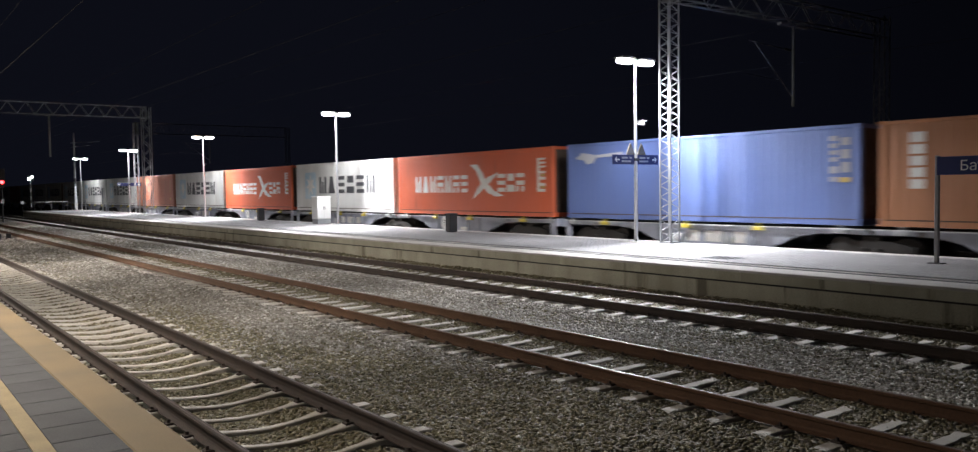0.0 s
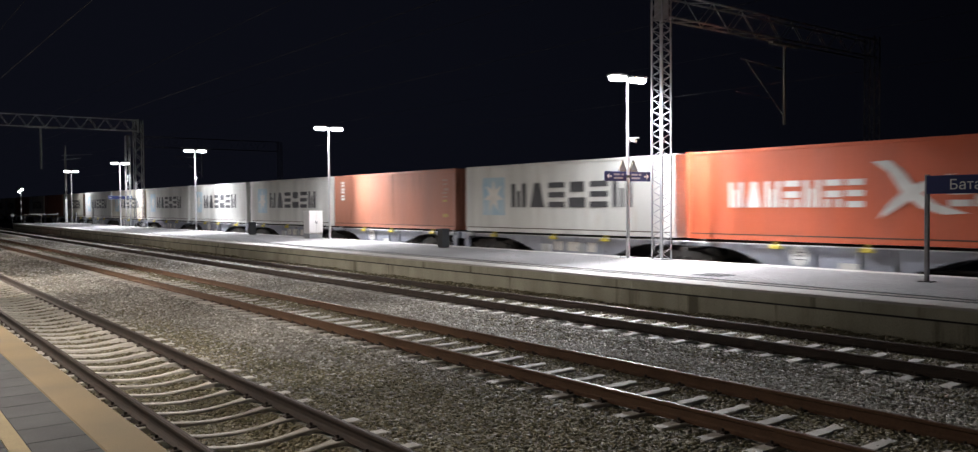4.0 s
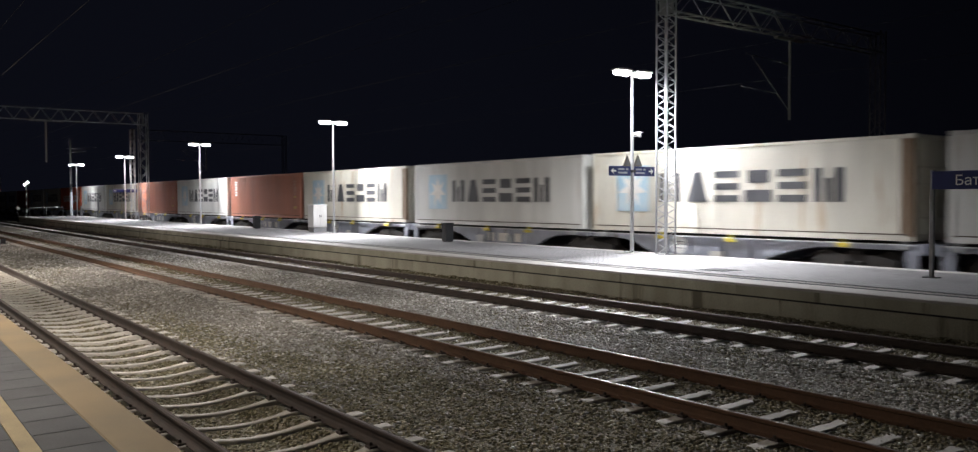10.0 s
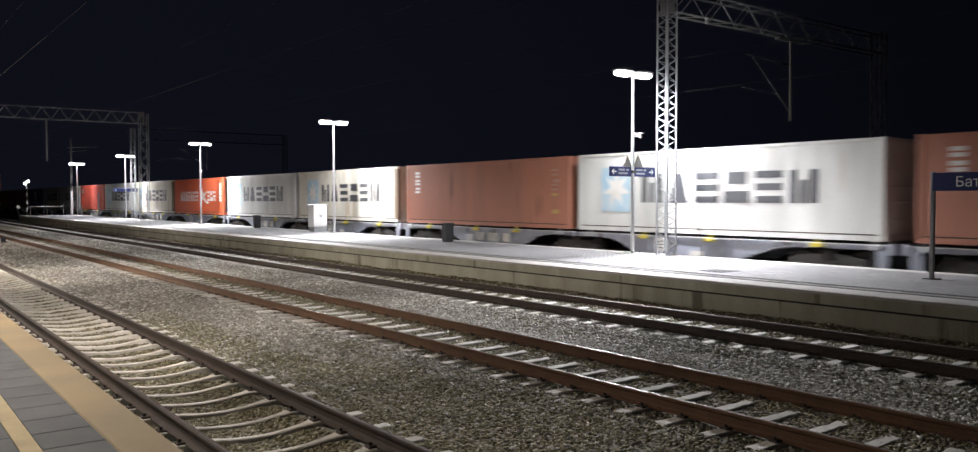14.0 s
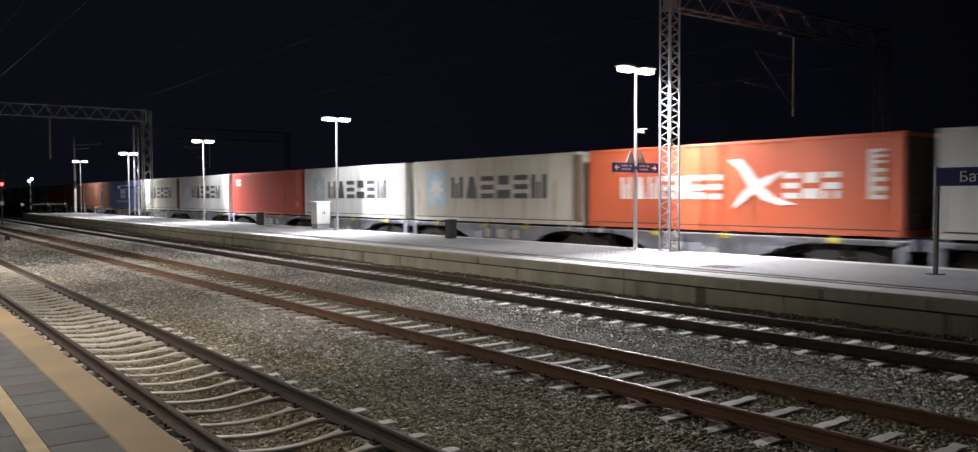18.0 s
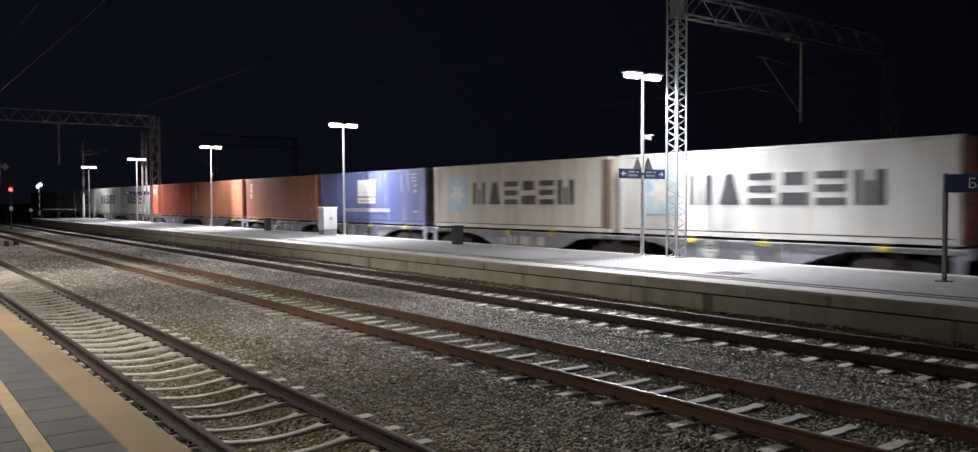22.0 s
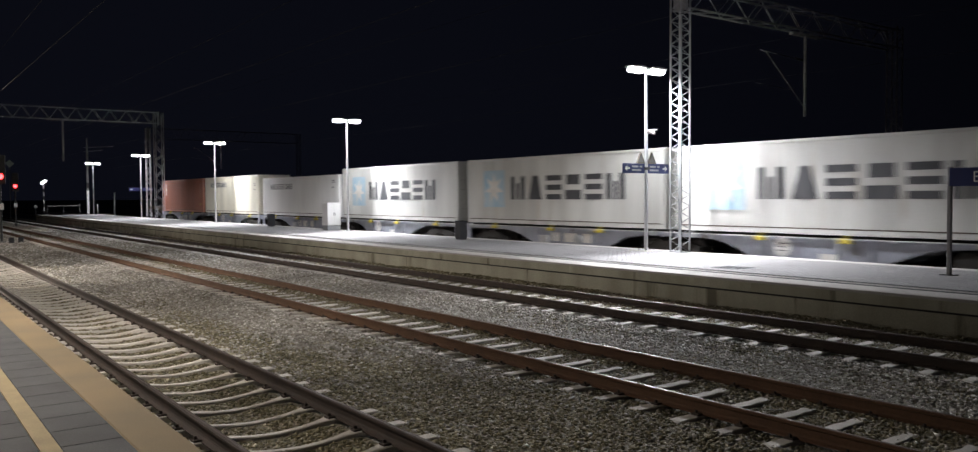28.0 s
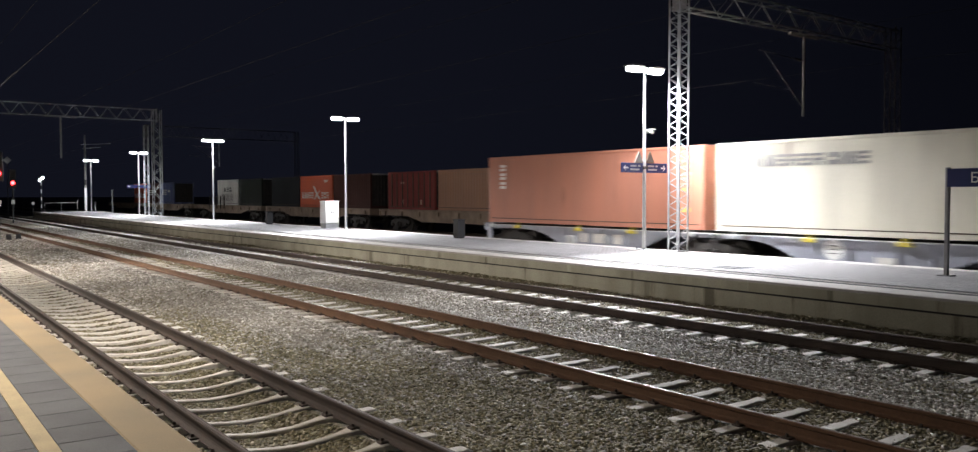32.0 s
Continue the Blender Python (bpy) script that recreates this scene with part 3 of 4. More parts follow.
# ---- near platform, on which the camera stands ----
root = thing("platform_near", pose(0, 0, 0), "grey slab platform with a tan warning edge and a yellow line", "platform", "", "structure")
part("fill", Form().box(-140, 30, -9.0, NEAR_EDGE - 0.08, -0.42, PLAT - 0.06), WALL, root)
part("edge_band", Form().box(-140, 30, 1.54, NEAR_EDGE, PLAT - 0.16, PLAT, 0.012), TAN, root, "smooth tan edge band")
part("yellow_line", Form().box(-140, 30, 0.95, 1.085, PLAT - 0.05, PLAT + 0.001), YELLOW_LINE, root, "pale yellow safety line")
part("inner_paving", Form().box(-140, 30, -9.0, 0.35, PLAT - 0.05, PLAT), SLAB, root)
s1 = Form().box(0.004, 0.496, 0.0, 0.447, -0.05, 0, 0.006).mesh("slab")
s2 = Form().box(0.004, 0.496, 0.0, 0.593, -0.05, 0, 0.006).mesh("slab_wide")
for i in range(130):
    place("slab", s1, SLAB, root, pose(4 - 0.5 * i, 1.09, PLAT))
for i in range(80):
    place("slab", s2, SLAB, root, pose(4 - 0.5 * i, 0.354, PLAT))
part("slab_row", Form().box(4.52, 30, 0.354, 1.535, PLAT - 0.05, PLAT - 0.004), SLAB, root)
part("slab_row", Form().box(-140, -60.5, 0.354, 1.535, PLAT - 0.05, PLAT - 0.004), SLAB, root)


# ---- lamp posts ----
def platform_lamp(x, y):
    root = thing("platform_lamp", pose(x, y, PLAT), "tall grey steel lamp post with two lit flat heads", "street lamp", "platform lamps")
    top = LAMP_TOP - PLAT
    part("footing", Form().box(-0.42, 0.42, -0.42, 0.42, -0.05, 0.022, 0.012), COPING, root, "pale concrete footing")
    part("base_plate", Form().box(-0.22, 0.22, -0.22, 0.22, 0.022, 0.045, 0.006), GALV, root)
    for sx in (-1, 1):
        for sy in (-1, 1):
            part("bolt", Form().rod((sx * 0.17, sy * 0.17, 0.03), (sx * 0.17, sy * 0.17, 0.10), 0.02, n=6), DARK_METAL, root)
    part("pole", Form().rod((0, 0, 0.03), (0, 0, top - 0.25), 0.072, 0.045, 14).rod((0, 0, 0.03), (0, 0, 0.12), 0.10, 0.078, 14)
         .rod((0, 0, top - 0.3), (0, 0, top - 0.02), 0.052, 0.052, 14), POLE_PAINT, root, smooth=True)
    part("arm", Form().rod((0, -0.42, top - 0.03), (0, 0.42, top - 0.03), 0.035, n=10), POLE_PAINT, root, smooth=True)
    for s in (-1, 1):
        y0, y1 = sorted((s * 0.14, s * 0.84))
        head = part("lamp_head", Form().prism([(y0, 0.0), (y1, 0.0), (y1 - 0.02, 0.05), ((y0 + y1) / 2, 0.08), (y0 + 0.02, 0.05)], "x", -0.18, 0.18),
                    POLE_PAINT, root, at=pose(0, 0, top - 0.03))
        # Glass deeper than a flat head has, its shape taking in the lamp's glow.
        part("lit_glass", Form().box(-0.17, 0.17, y0 + 0.02, y1 - 0.02, -0.15, -0.004, 0.07), LED, head, "brightly lit white lamp glass")
    return root


LAMP = platform_lamp(LAMP_X[0], LAMP_Y)
for x in LAMP_X[1:]:
    copy_thing(LAMP, pose(x, LAMP_Y, PLAT))
for x, y in NEAR_LAMPS:
    copy_thing(LAMP, pose(x, y, PLAT))


def camera_box(x, y, z):
    root = thing("security_camera", pose(x, y, z), "small white security camera on a lamp post", "camera", "security cameras")
    part("bracket", Form().box(0.04, 0.16, -0.03, 0.03, -0.05, 0.05, 0.008), WHITE_PAINT, root)
    part("housing", Form().rod((0.12, -0.02, 0.03), (0.46, -0.10, -0.05), 0.06, 0.055, 10), WHITE_PAINT, root, smooth=True)
    part("hood", Form().box(0.10, 0.50, -0.13, 0.04, 0.055, 0.075, 0.005), WHITE_PAINT, root)


for x, z in ((-19.87, 4.62), (-64.6, 4.6), (-109.2, 4.0)):
    camera_box(x, LAMP_Y, z)


def direction_sign(x, y, plates=True):
    root = thing("direction_sign", pose(x, y, 3.40, 0, 0, 90), "dark blue direction sign with white arrows on a lamp post", "sign", "direction signs")
    part("clamp", Form().box(-0.10, 0.10, -0.09, 0.09, -0.05, 0.05, 0.01), DARK_METAL, root)
    for s in (-1, 1):
        board = part("board", Form().box(*sorted((s * 0.075, s * 1.12)), -0.02, 0.02, -0.165, 0.165, 0.008), SIGN_BLUE, root)
        a = Form()
        a.prism([(s * 1.03, 0.0), (s * 0.92, 0.10), (s * 0.92, 0.055), (s * 0.95, 0.024), (s * 0.80, 0.024), (s * 0.80, -0.024), (s * 0.95, -0.024),
                 (s * 0.92, -0.055), (s * 0.92, -0.10)], "y", -0.025, -0.0201)
        part("arrow", a, SIGN_WHITE, board, "white arrow")
        for z, words in () if not plates else ((0.062, (0.30, 0.12)), (-0.058, (0.44,))):
            x0 = 0.16 if s > 0 else -0.70
            for w in words:
                part("writing_bar", Form().box(x0, x0 + w, -0.0235, -0.0201, z - 0.03, z + 0.03), SIGN_TEXT, board)
                x0 += w + 0.07
        if not plates:
            continue
        t = Form()
        t.prism([(s * 0.07, 0.17), (s * 0.47, 0.17), (s * 0.27, 0.56)], "y", -0.03, 0.03)
        part("triangle_plate", t, PLATE_BROWN, root, "grey triangular plate")
        part("triangle_face", Form().prism([(s * 0.14, 0.21), (s * 0.40, 0.21), (s * 0.27, 0.47)], "y", -0.034, -0.0305), PLATE_GREY, root)
    return root


direction_sign(-19.87, LAMP_Y)
direction_sign(-86.9, LAMP_Y, False)

# ---- station name board ----
root = thing("station_name_board", pose(-9.28, 19.95, PLAT), "dark blue station name board with white letters on posts", "sign")
for x in (0, 3.4):
    part("post", Form().box(x - 0.045, x + 0.045, -0.045, 0.045, 0.02, 2.50, 0.008), GALV_DULL, root)
    part("foot_plate", Form().box(x - 0.16, x + 0.16, -0.12, 0.12, 0, 0.02), DARK_METAL, root)
board = part("board", Form().box(0.02, 3.40, -0.085, -0.05, 2.05, 2.47, 0.006), SIGN_BLUE, root)
cu = bpy.data.curves.new("lettering", "FONT")
cu.body, cu.size, cu.extrude = "Батайск", 0.32, 0.002
cu.materials.append(SIGN_WHITE)
ob = new("lettering", cu)
ob.parent = board
ob.matrix_basis = pose(0.52, -0.0885, 2.145, 90, 0, 0)

# ---- cabinet, bins, cover in the platform ----
root = thing("equipment_cabinet", pose(-44.5, 21.3, PLAT), "white metal equipment cabinet on a grey plinth", "cabinet")
part("plinth", Form().box(-0.36, 0.36, -0.40, 0.40, 0, 0.28, 0.01), GALV, root, "grey plinth")
part("body", Form().box(-0.37, 0.37, -0.42, 0.42, 0.28, 1.52, 0.012), WHITE_PAINT, root)
part("lid", Form().box(-0.40, 0.40, -0.45, 0.45, 1.52, 1.58, 0.015), WHITE_PAINT, root)
for s in (-1, 1):
    door = part("door", Form().box(0.37, 0.385, *sorted((s * 0.01, s * 0.40)), 0.32, 1.48, 0.004), WHITE_PAINT, root)
    part("handle", Form().box(0.385, 0.41, *sorted((s * 0.03, s * 0.06)), 0.85, 1.0, 0.004), DARK_METAL, door)


def litter_bin(x, y):
    root = thing("litter_bin", pose(x, y, PLAT), "square dark grey litter bin on the platform", "bin", "litter bins")
    part("body", Form().box(-0.19, 0.19, -0.19, 0.19, 0.03, 0.78, 0.02), DARK_METAL, root)
    part("foot", Form().box(-0.16, 0.16, -0.16, 0.16, 0.0, 0.03), BLACK, root)
    part("rim", Form().box(-0.205, 0.205, -0.205, -0.15, 0.78, 0.83).box(-0.205, 0.205, 0.15, 0.205, 0.78, 0.83).box(-0.205, -0.15, -0.15, 0.15, 0.78, 0.83)
         .box(0.15, 0.205, -0.15, 0.15, 0.78, 0.83), DARK_METAL, root)
    return root


BIN = litter_bin(-30.4, 20.75)
copy_thing(BIN, pose(-52.9, 21.0, PLAT))
root = thing("drain_cover", pose(-13.7, 17.85, PLAT), "dark steel access cover set in the paving", "cover")
part("frame", Form().box(-0.48, 0.48, -0.42, 0.42, 0, 0.004), GALV, root)
part("plate", Form().box(-0.44, 0.44, -0.38, 0.38, 0.004, 0.008), DARK_METAL, root)
for i in range(8):
    part("rib", Form().box(-0.42, 0.42, -0.36 + i * 0.1, -0.33 + i * 0.1, 0.008, 0.012), DARK_METAL, root)


# ---- catenary portals of lattice steel ----
def lattice(root, name, a, b, side, depth, cell, leg, single=True, steel=None, heavy=0.42):
    """A lattice boom from a to b along z or y: four legs and zigzag braces."""
    a, b, steel = Vector(a), Vector(b), steel or GALV
    d = (b - a).normalized()
    u = Vector((1, 0, 0))
    w = d.cross(u)
    length = (b - a).length
    n = max(2, round(length / cell))
    boom = part(name, Form().bar(a, a + d * 0.03, side * 1.2, depth * 1.2), steel, root)
    for su in (-1, 1):
        for sw in (-1, 1):
            o = u * su * side / 2 + w * sw * depth / 2
            part("leg", Form().bar(a + o, b + o, leg, leg), steel, boom)
    step = length / n
    shapes = {}
    for face in range(4):
        whole = Form()
        for i in range(n):
            s0 = 1 if (i + (face if heavy < 0.5 else face // 2)) % 2 else -1
            if face < 2:
                k, e = face * 2 - 1, u * side / 2
                o = w * k * depth / 2
            else:
                k, e = face * 2 - 5, w * depth / 2
                o = u * k * side / 2
            if single:
                key = (face, s0)
                if key not in shapes:
                    shapes[key] = Form().bar(e * s0 + o, d * step - e * s0 + o, leg * heavy, leg * heavy).mesh("brace")
                place("brace", shapes[key], steel, boom, Matrix.Translation(a + d * step * i))
            else:
                whole.bar(a + d * step * i + e * s0 + o, a + d * step * (i + 1) - e * s0 + o, leg * heavy, leg * heavy)
        if not single:
            tagged(part("lacing", whole, steel, boom), kind="stuff")
    return boom


def hanger(root, y, z_top, z_low, reach, stays=True):
    """A drop post under the beam with a hinged bracket for the contact wire."""
    # Hangers in the darker steel: the weak light up here, put into colour.
    steel, r = (GALV_DULL, 0.045) if stays else (GALV_DULL, 0.07)
    post = part("drop_post", Form().box(-r, r, y - r, y + r, z_low, z_top - 0.1, 0.01), steel, root)
    part("cross_head", Form().box(-0.1, 0.1, y - (0.9 if stays else 1.3), y + (0.9 if stays else 1.3), z_top - 0.1, z_top), steel, post)
    if not stays:
        return
    part("stay", Form().rod((0, y, z_low + 0.3), (0, y + reach, z_top - 0.9), 0.018, n=6), GALV_DULL, post)
    part("tube", Form().rod((0, y, z_top - 1.0), (0, y + reach * 1.15, z_top - 0.85), 0.018, n=6), GALV_DULL, post)
    part("steady_arm", Form().rod((0, y + reach * 0.4, z_low + 0.95), (0, y + reach * 1.25, z_low + 1.05), 0.012, n=6), GALV_DULL, post)
    for k in (0.08, 0.14, 0.20):
        part("insulator", Form().rod((0, y + reach * k, z_top - 1.0 + 0.15 * k), (0, y + reach * (k + 0.03), z_top - 1.0 + 0.15 * k), 0.05, n=8), BLACK, post)


def portal(x, y0, y1, height, beam_z, cell, wide, label, posts):
    root = thing("catenary_portal", pose(x, 0, 0), label, "portal", "catenary portals")
    for y in (y0, y1):
        z0 = PLAT if FAR_EDGE < y < BACK_EDGE or y < NEAR_EDGE else -0.42
        # Far columns and most beams darkened where the lamps don't reach.
        lattice(root, "column", (0, y, z0), (0, y, height), wide, wide, cell if y == y0 else 0.4, 0.047, y == y0, DARK_METAL if y != y0 else GALV, 0.8 if -85 < x < -50 else 0.32)
    lattice(root, "beam", (0, y0, beam_z), (0, y1, beam_z), 0.50, 0.75 if x > -50 else 1.0, 0.8 if x > -50 else 0.7, 0.05, x > -85,
            DARK_METAL if x < -85 else GALV if x < -50 else GALV_DULL, 0.6 if -85 < x < -50 else 0.42)
    for y, top, low, reach, stays in posts:
        hanger(root, y, top, low, reach, stays)
    return root


portal(-18.68, 21.55, 35.1, 9.55, 9.0, 0.19, 0.44, "grey lattice steel portal carrying overhead wires over the train tracks",
       [(28.6, 8.55, 5.45, -2.4, True)])
portal(-81.2, 21.45, -3.0, 10.45, 9.95, 0.75, 0.72, "grey lattice steel portal spanning the open tracks",
       [(13.4, 9.45, 5.8, -2.6, False), (6.2, 9.45, 5.8, -2.6, False)])
portal(-85.2, 21.5, 37.0, 9.3, 8.8, 0.5, 0.38, "distant lattice steel portal over the train tracks", [(28.6, 8.35, 5.45, -2.4, True)])

# ---- overhead wires ----
for axis, span in ((TRACKS[0], (6.3, 7.7)), (TRACKS[1], (6.3, 7.6)), (TRACKS[2], (6.3, 7.6)), (MAIN_AXIS, (6.3, 7.5))):
    root = thing("overhead_wire", pose(0, axis, 0), "thin dark overhead contact wire above a track", "wire", "overhead wires")
    part("contact_wire", Form().rod((-160, 0, span[0]), (40, 0, span[0]), 0.005, n=5), WIRE, root)
    part("messenger_wire", Form().rod((-160, 0, span[1]), (40, 0, span[1]), 0.005, n=5), WIRE, root)

# ---- end of the platform: mast, rails, posts, signals ----
root = thing("concrete_mast", pose(-113.0, 21.3, PLAT), "pale round concrete mast with crossarms at the platform end", "mast")
part("shaft", Form().rod((0, 0, 0), (0, 0, 9.4), 0.16, 0.09, 14), MASONRY, root, smooth=True)
for z, y0, y1 in ((8.2, -0.4, 3.0), (7.7, -0.3, 1.8)):
    part("crossarm", Form().bar((0, y0, z), (0, y1, z + 0.25), 0.06, 0.06), GALV_DULL, root)
# Lower mast coloured white for the lamplight that falls on it.
part("painted_foot", Form().rod((0, 0, 0), (0, 0, 2.9), 0.166, 0.148, 14), WHITE_PAINT, root, "foot of the mast, its lamplight painted white")
part("band", Form().rod((0, 0, 3.2), (0, 0, 3.9), 0.155, 0.15, 12), BLACK, root)
root = thing("platform_railing", pose(-113.3, 0, PLAT), "white tubular railing at the platform end", "railing")
part("rail", Form().rod((0, 16.8, 1.05), (0, 20.4, 1.05), 0.03, n=8), WHITE_PAINT, root)
for y in (16.8, 18.6, 20.4):
    part("post", Form().rod((0, y, 0), (0, y, 1.15 if y < 20 else 1.35), 0.03, n=8), GALV_DULL, root)
for x, y, z in ((-99.3, 21.4, 2.5), (-108.0, 21.4, 1.15)):
    root = thing("marker_post", pose(x, y, PLAT), "slim grey marker post on the platform", "post", "marker posts")
    part("shaft", Form().box(-0.07, 0.07, -0.07, 0.07, 0, z, 0.01), GALV, root)
    part("cap", Form().box(-0.10, 0.10, -0.10, 0.10, z, z + 0.05, 0.01), GALV, root)

root = thing("striped_signal", pose(-112.9, 16.4, PLAT), "black and white striped post with a lit white lamp", "signal")
for i in range(8):
    part("band", Form().rod((0, 0, i * 0.45), (0, 0, (i + 1) * 0.45), 0.07, n=10), WHITE_PAINT if i % 2 else BLACK, root)
part("housing", Form().box(-0.16, 0.05, -0.35, 0.35, 3.6, 4.25, 0.03), BLACK, root)
for y, z in ((-0.15, 3.8), (0.15, 4.05)):
    part("lens", Form().rod((0.05, y, z), (0.09, y, z), 0.14, n=12), WHITE_LIGHT, root, "lit white lens")


def red_signal(x, y, z, label):
    root = thing("red_signal", pose(x, y, -0.42), label, "signal", "red signals")
    part("mast", Form().rod((0, 0, 0), (0, 0, z + 0.7), 0.075, n=10), DARK_METAL, root)
    part("head", Form().box(-0.12, 0.10, -0.30, 0.30, z - 0.5, z + 1.35, 0.03), BLACK, root)
    part("foot", Form().box(-0.25, 0.25, -0.25, 0.25, 0, 0.25, 0.02), MASONRY, root)
    part("plate", Form().box(0.10, 0.12, -0.16, 0.16, z - 2.1, z - 1.7), SIGN_WHITE, root, "small white plate")
    for i, dz in enumerate((0.0, 0.42, 0.84)):
        lens = part("lens", Form().rod((0.10, 0, z + dz), (0.14, 0, z + dz), 0.15 if i else 0.17, n=16), BLACK if i else RED_LIGHT, root,
                    "" if i else "glowing red signal lens")
        part("hood", Form().prism([(-0.24, z + dz + 0.21), (0.24, z + dz + 0.21), (0.18, z + dz + 0.25), (-0.18, z + dz + 0.25)], "x", 0.10, 0.25), BLACK, lens)


red_signal(-96.0, 11.4, 4.22, "black railway signal showing a glowing red light")
for x, y, z, label, rhombus in ((-113.0, 12.9, 6.7, "grey diamond-shaped plate on a slim dark post", True), (-113.0, 15.5, 1.6, "small round white plate on a slim dark post", False)):
    root = thing("trackside_sign", pose(x, y, -0.42), label, "sign", "trackside signs")
    part("post", Form().box(-0.04, 0.04, -0.04, 0.04, 0, z + (0.3 if rhombus else 0.25), 0.008), BLACK, root)
    plate = Form().prism([(-0.45, z + 0.42), (0, z - 0.03), (0.45, z + 0.42), (0, z + 0.87)] if rhombus else
                         [(0.2 * math.cos(i * math.pi / 6), z + 0.42 + 0.2 * math.sin(i * math.pi / 6)) for i in range(12)], "x", 0.041, 0.06)
    part("plate", plate, WHITE_PAINT if not rhombus else GALV, root)
red_signal(-61.0, 6.42, 4.35, "black railway signal with a red light between the tracks")
for x, y in ((-59.2, 6.75), (-59.4, 7.3)):
    root = thing("track_box", pose(x, y, -0.42), "low dark trackside box on the ballast", "box", "trackside boxes")
    part("body", Form().box(-0.14, 0.14, -0.14, 0.14, 0.1, 0.55, 0.03), DARK_METAL, root)
    part("stub", Form().box(-0.06, 0.06, -0.06, 0.06, 0, 0.1), DARK_METAL, root)


# ---- container train ----
L40, L20, WID, HI, HI20 = 12.192, 6.058, 2.438, 2.896, 2.591


def wave(x0, x1, pitch, out, deep):
    """Corrugation from x0 to x1, as points (x, depth)."""
    n = round((x1 - x0) / pitch)
    p = (x1 - x0) / n
    pts = []
    for i in range(n):
        a = x0 + i * p
        pts += [(a, out), (a + p * 0.26, out), (a + p * 0.5, deep), (a + p * 0.76, deep)]
    return pts + [(x1, out)]


def box_meshes(length, height):
    m = {}
    w = wave(0.16, length - 0.16, 0.28, 0.006, 0.030)
    m["side"] = Form().prism(w + [(length - 0.16, 0.075), (0.16, 0.075)], "z", 0.16, height - 0.11).mesh("side_wall")
    m["side_far"] = Form().prism([(x, WID - y) for x, y in w] + [(length - 0.16, WID - 0.075), (0.16, WID - 0.075)], "z", 0.16, height - 0.11).mesh("side_wall_far")
    e = wave(0.16, WID - 0.16, 0.25, 0.01, 0.05)
    m["front"] = Form().prism([(length - d, y) for y, d in e] + [(length - 0.09, WID - 0.16), (length - 0.09, 0.16)], "z", 0.16, height - 0.11).mesh("front_wall")
    m["rib"] = Form().box(length - 0.012, length + 0.004, 0.16, WID - 0.16, -0.025, 0.025, 0.004).mesh("end_rib")
    m["door"] = Form().box(0.03, 0.08, 0.0, 1.045, 0.18, height - 0.13, 0.01).mesh("door")
    bars = Form()
    for y in (0.25, 0.80):
        bars.rod((0.015, y, 0.2), (0.015, y, height - 0.15), 0.018, n=6)
    m["bars"] = bars.mesh("locking_bar")
    m["roof"] = Form().prism([(x, height - 0.05 - d) for x, d in wave(0.16, length - 0.16, 0.30, 0.0, 0.02)]
                             + [(length - 0.16, height - 0.10), (0.16, height - 0.10)], "y", 0.06, WID - 0.06).mesh("roof")
    m["floor"] = Form().box(0.1, length - 0.1, 0.06, WID - 0.06, 0.05, 0.16).mesh("floor_pan")
    m["rail_low"] = Form().box(0.16, length - 0.16, 0, 0.07, 0.0, 0.16, 0.01).mesh("bottom_rail")
    m["rail_top"] = Form().box(0.16, length - 0.16, 0, 0.07, height - 0.11, height - 0.012, 0.01).mesh("top_rail")
    m["sill"] = Form().box(0, 0.16, 0.16, WID - 0.16, 0.0, 0.18, 0.01).mesh("end_sill")
    m["header"] = Form().box(0, 0.12, 0.16, WID - 0.16, height - 0.13, height - 0.012, 0.01).mesh("end_header")
    m["shadow_line"] = Form().box(0.16, length - 0.16, -0.002, 0.05, 0.161, 0.195).mesh("rail_seam")
    m["post"] = Form().box(0, 0.16, 0, 0.16, 0.12, height - 0.12, 0.012).mesh("corner_post")
    m["casting"] = Form().box(-0.003, 0.175, -0.003, 0.160, 0, 0.12, 0.01).mesh("corner_casting")
    return m


BOX40, BOX40_LOW, BOX20 = box_meshes(L40, HI), box_meshes(L40, HI20), box_meshes(L20, HI20)
STAR_ME = Form().prism([(math.sin(math.pi * i / 7) * (0.72 if i % 2 == 0 else 0.31), math.cos(math.pi * i / 7) * (0.72 if i % 2 == 0 else 0.31))
                        for i in range(14)], "y", -0.003, 0.0).mesh("star")
SQUARE_ME = Form().box(-0.77, 0.77, -0.002, 0.004, -0.82, 0.82).mesh("logo_field")
OWN_ENDS = ("light", "light_warm", "white", "beige", "terracotta")      # paints whose boxes show them on the ends too
RIB_ME = Form().box(-0.045, 0.045, -0.028, 0.04, 0.16, HI20 - 0.11, 0.008).mesh("side_rib")
MARKS = {}


def mark(root, mat, x0, x1, z0, z1, name="marking_bar"):
    """A flat painted bar on the near side of a container."""
    key = (round(x1 - x0, 3), round(z1 - z0, 3))
    if key not in MARKS:
        MARKS[key] = Form().box(0, x1 - x0, 0.0, 0.004, 0, z1 - z0).mesh("marking_bar")
    place(name, MARKS[key], mat, root, pose(x0, -0.002 if name == "label_print" else 0.001, z0))


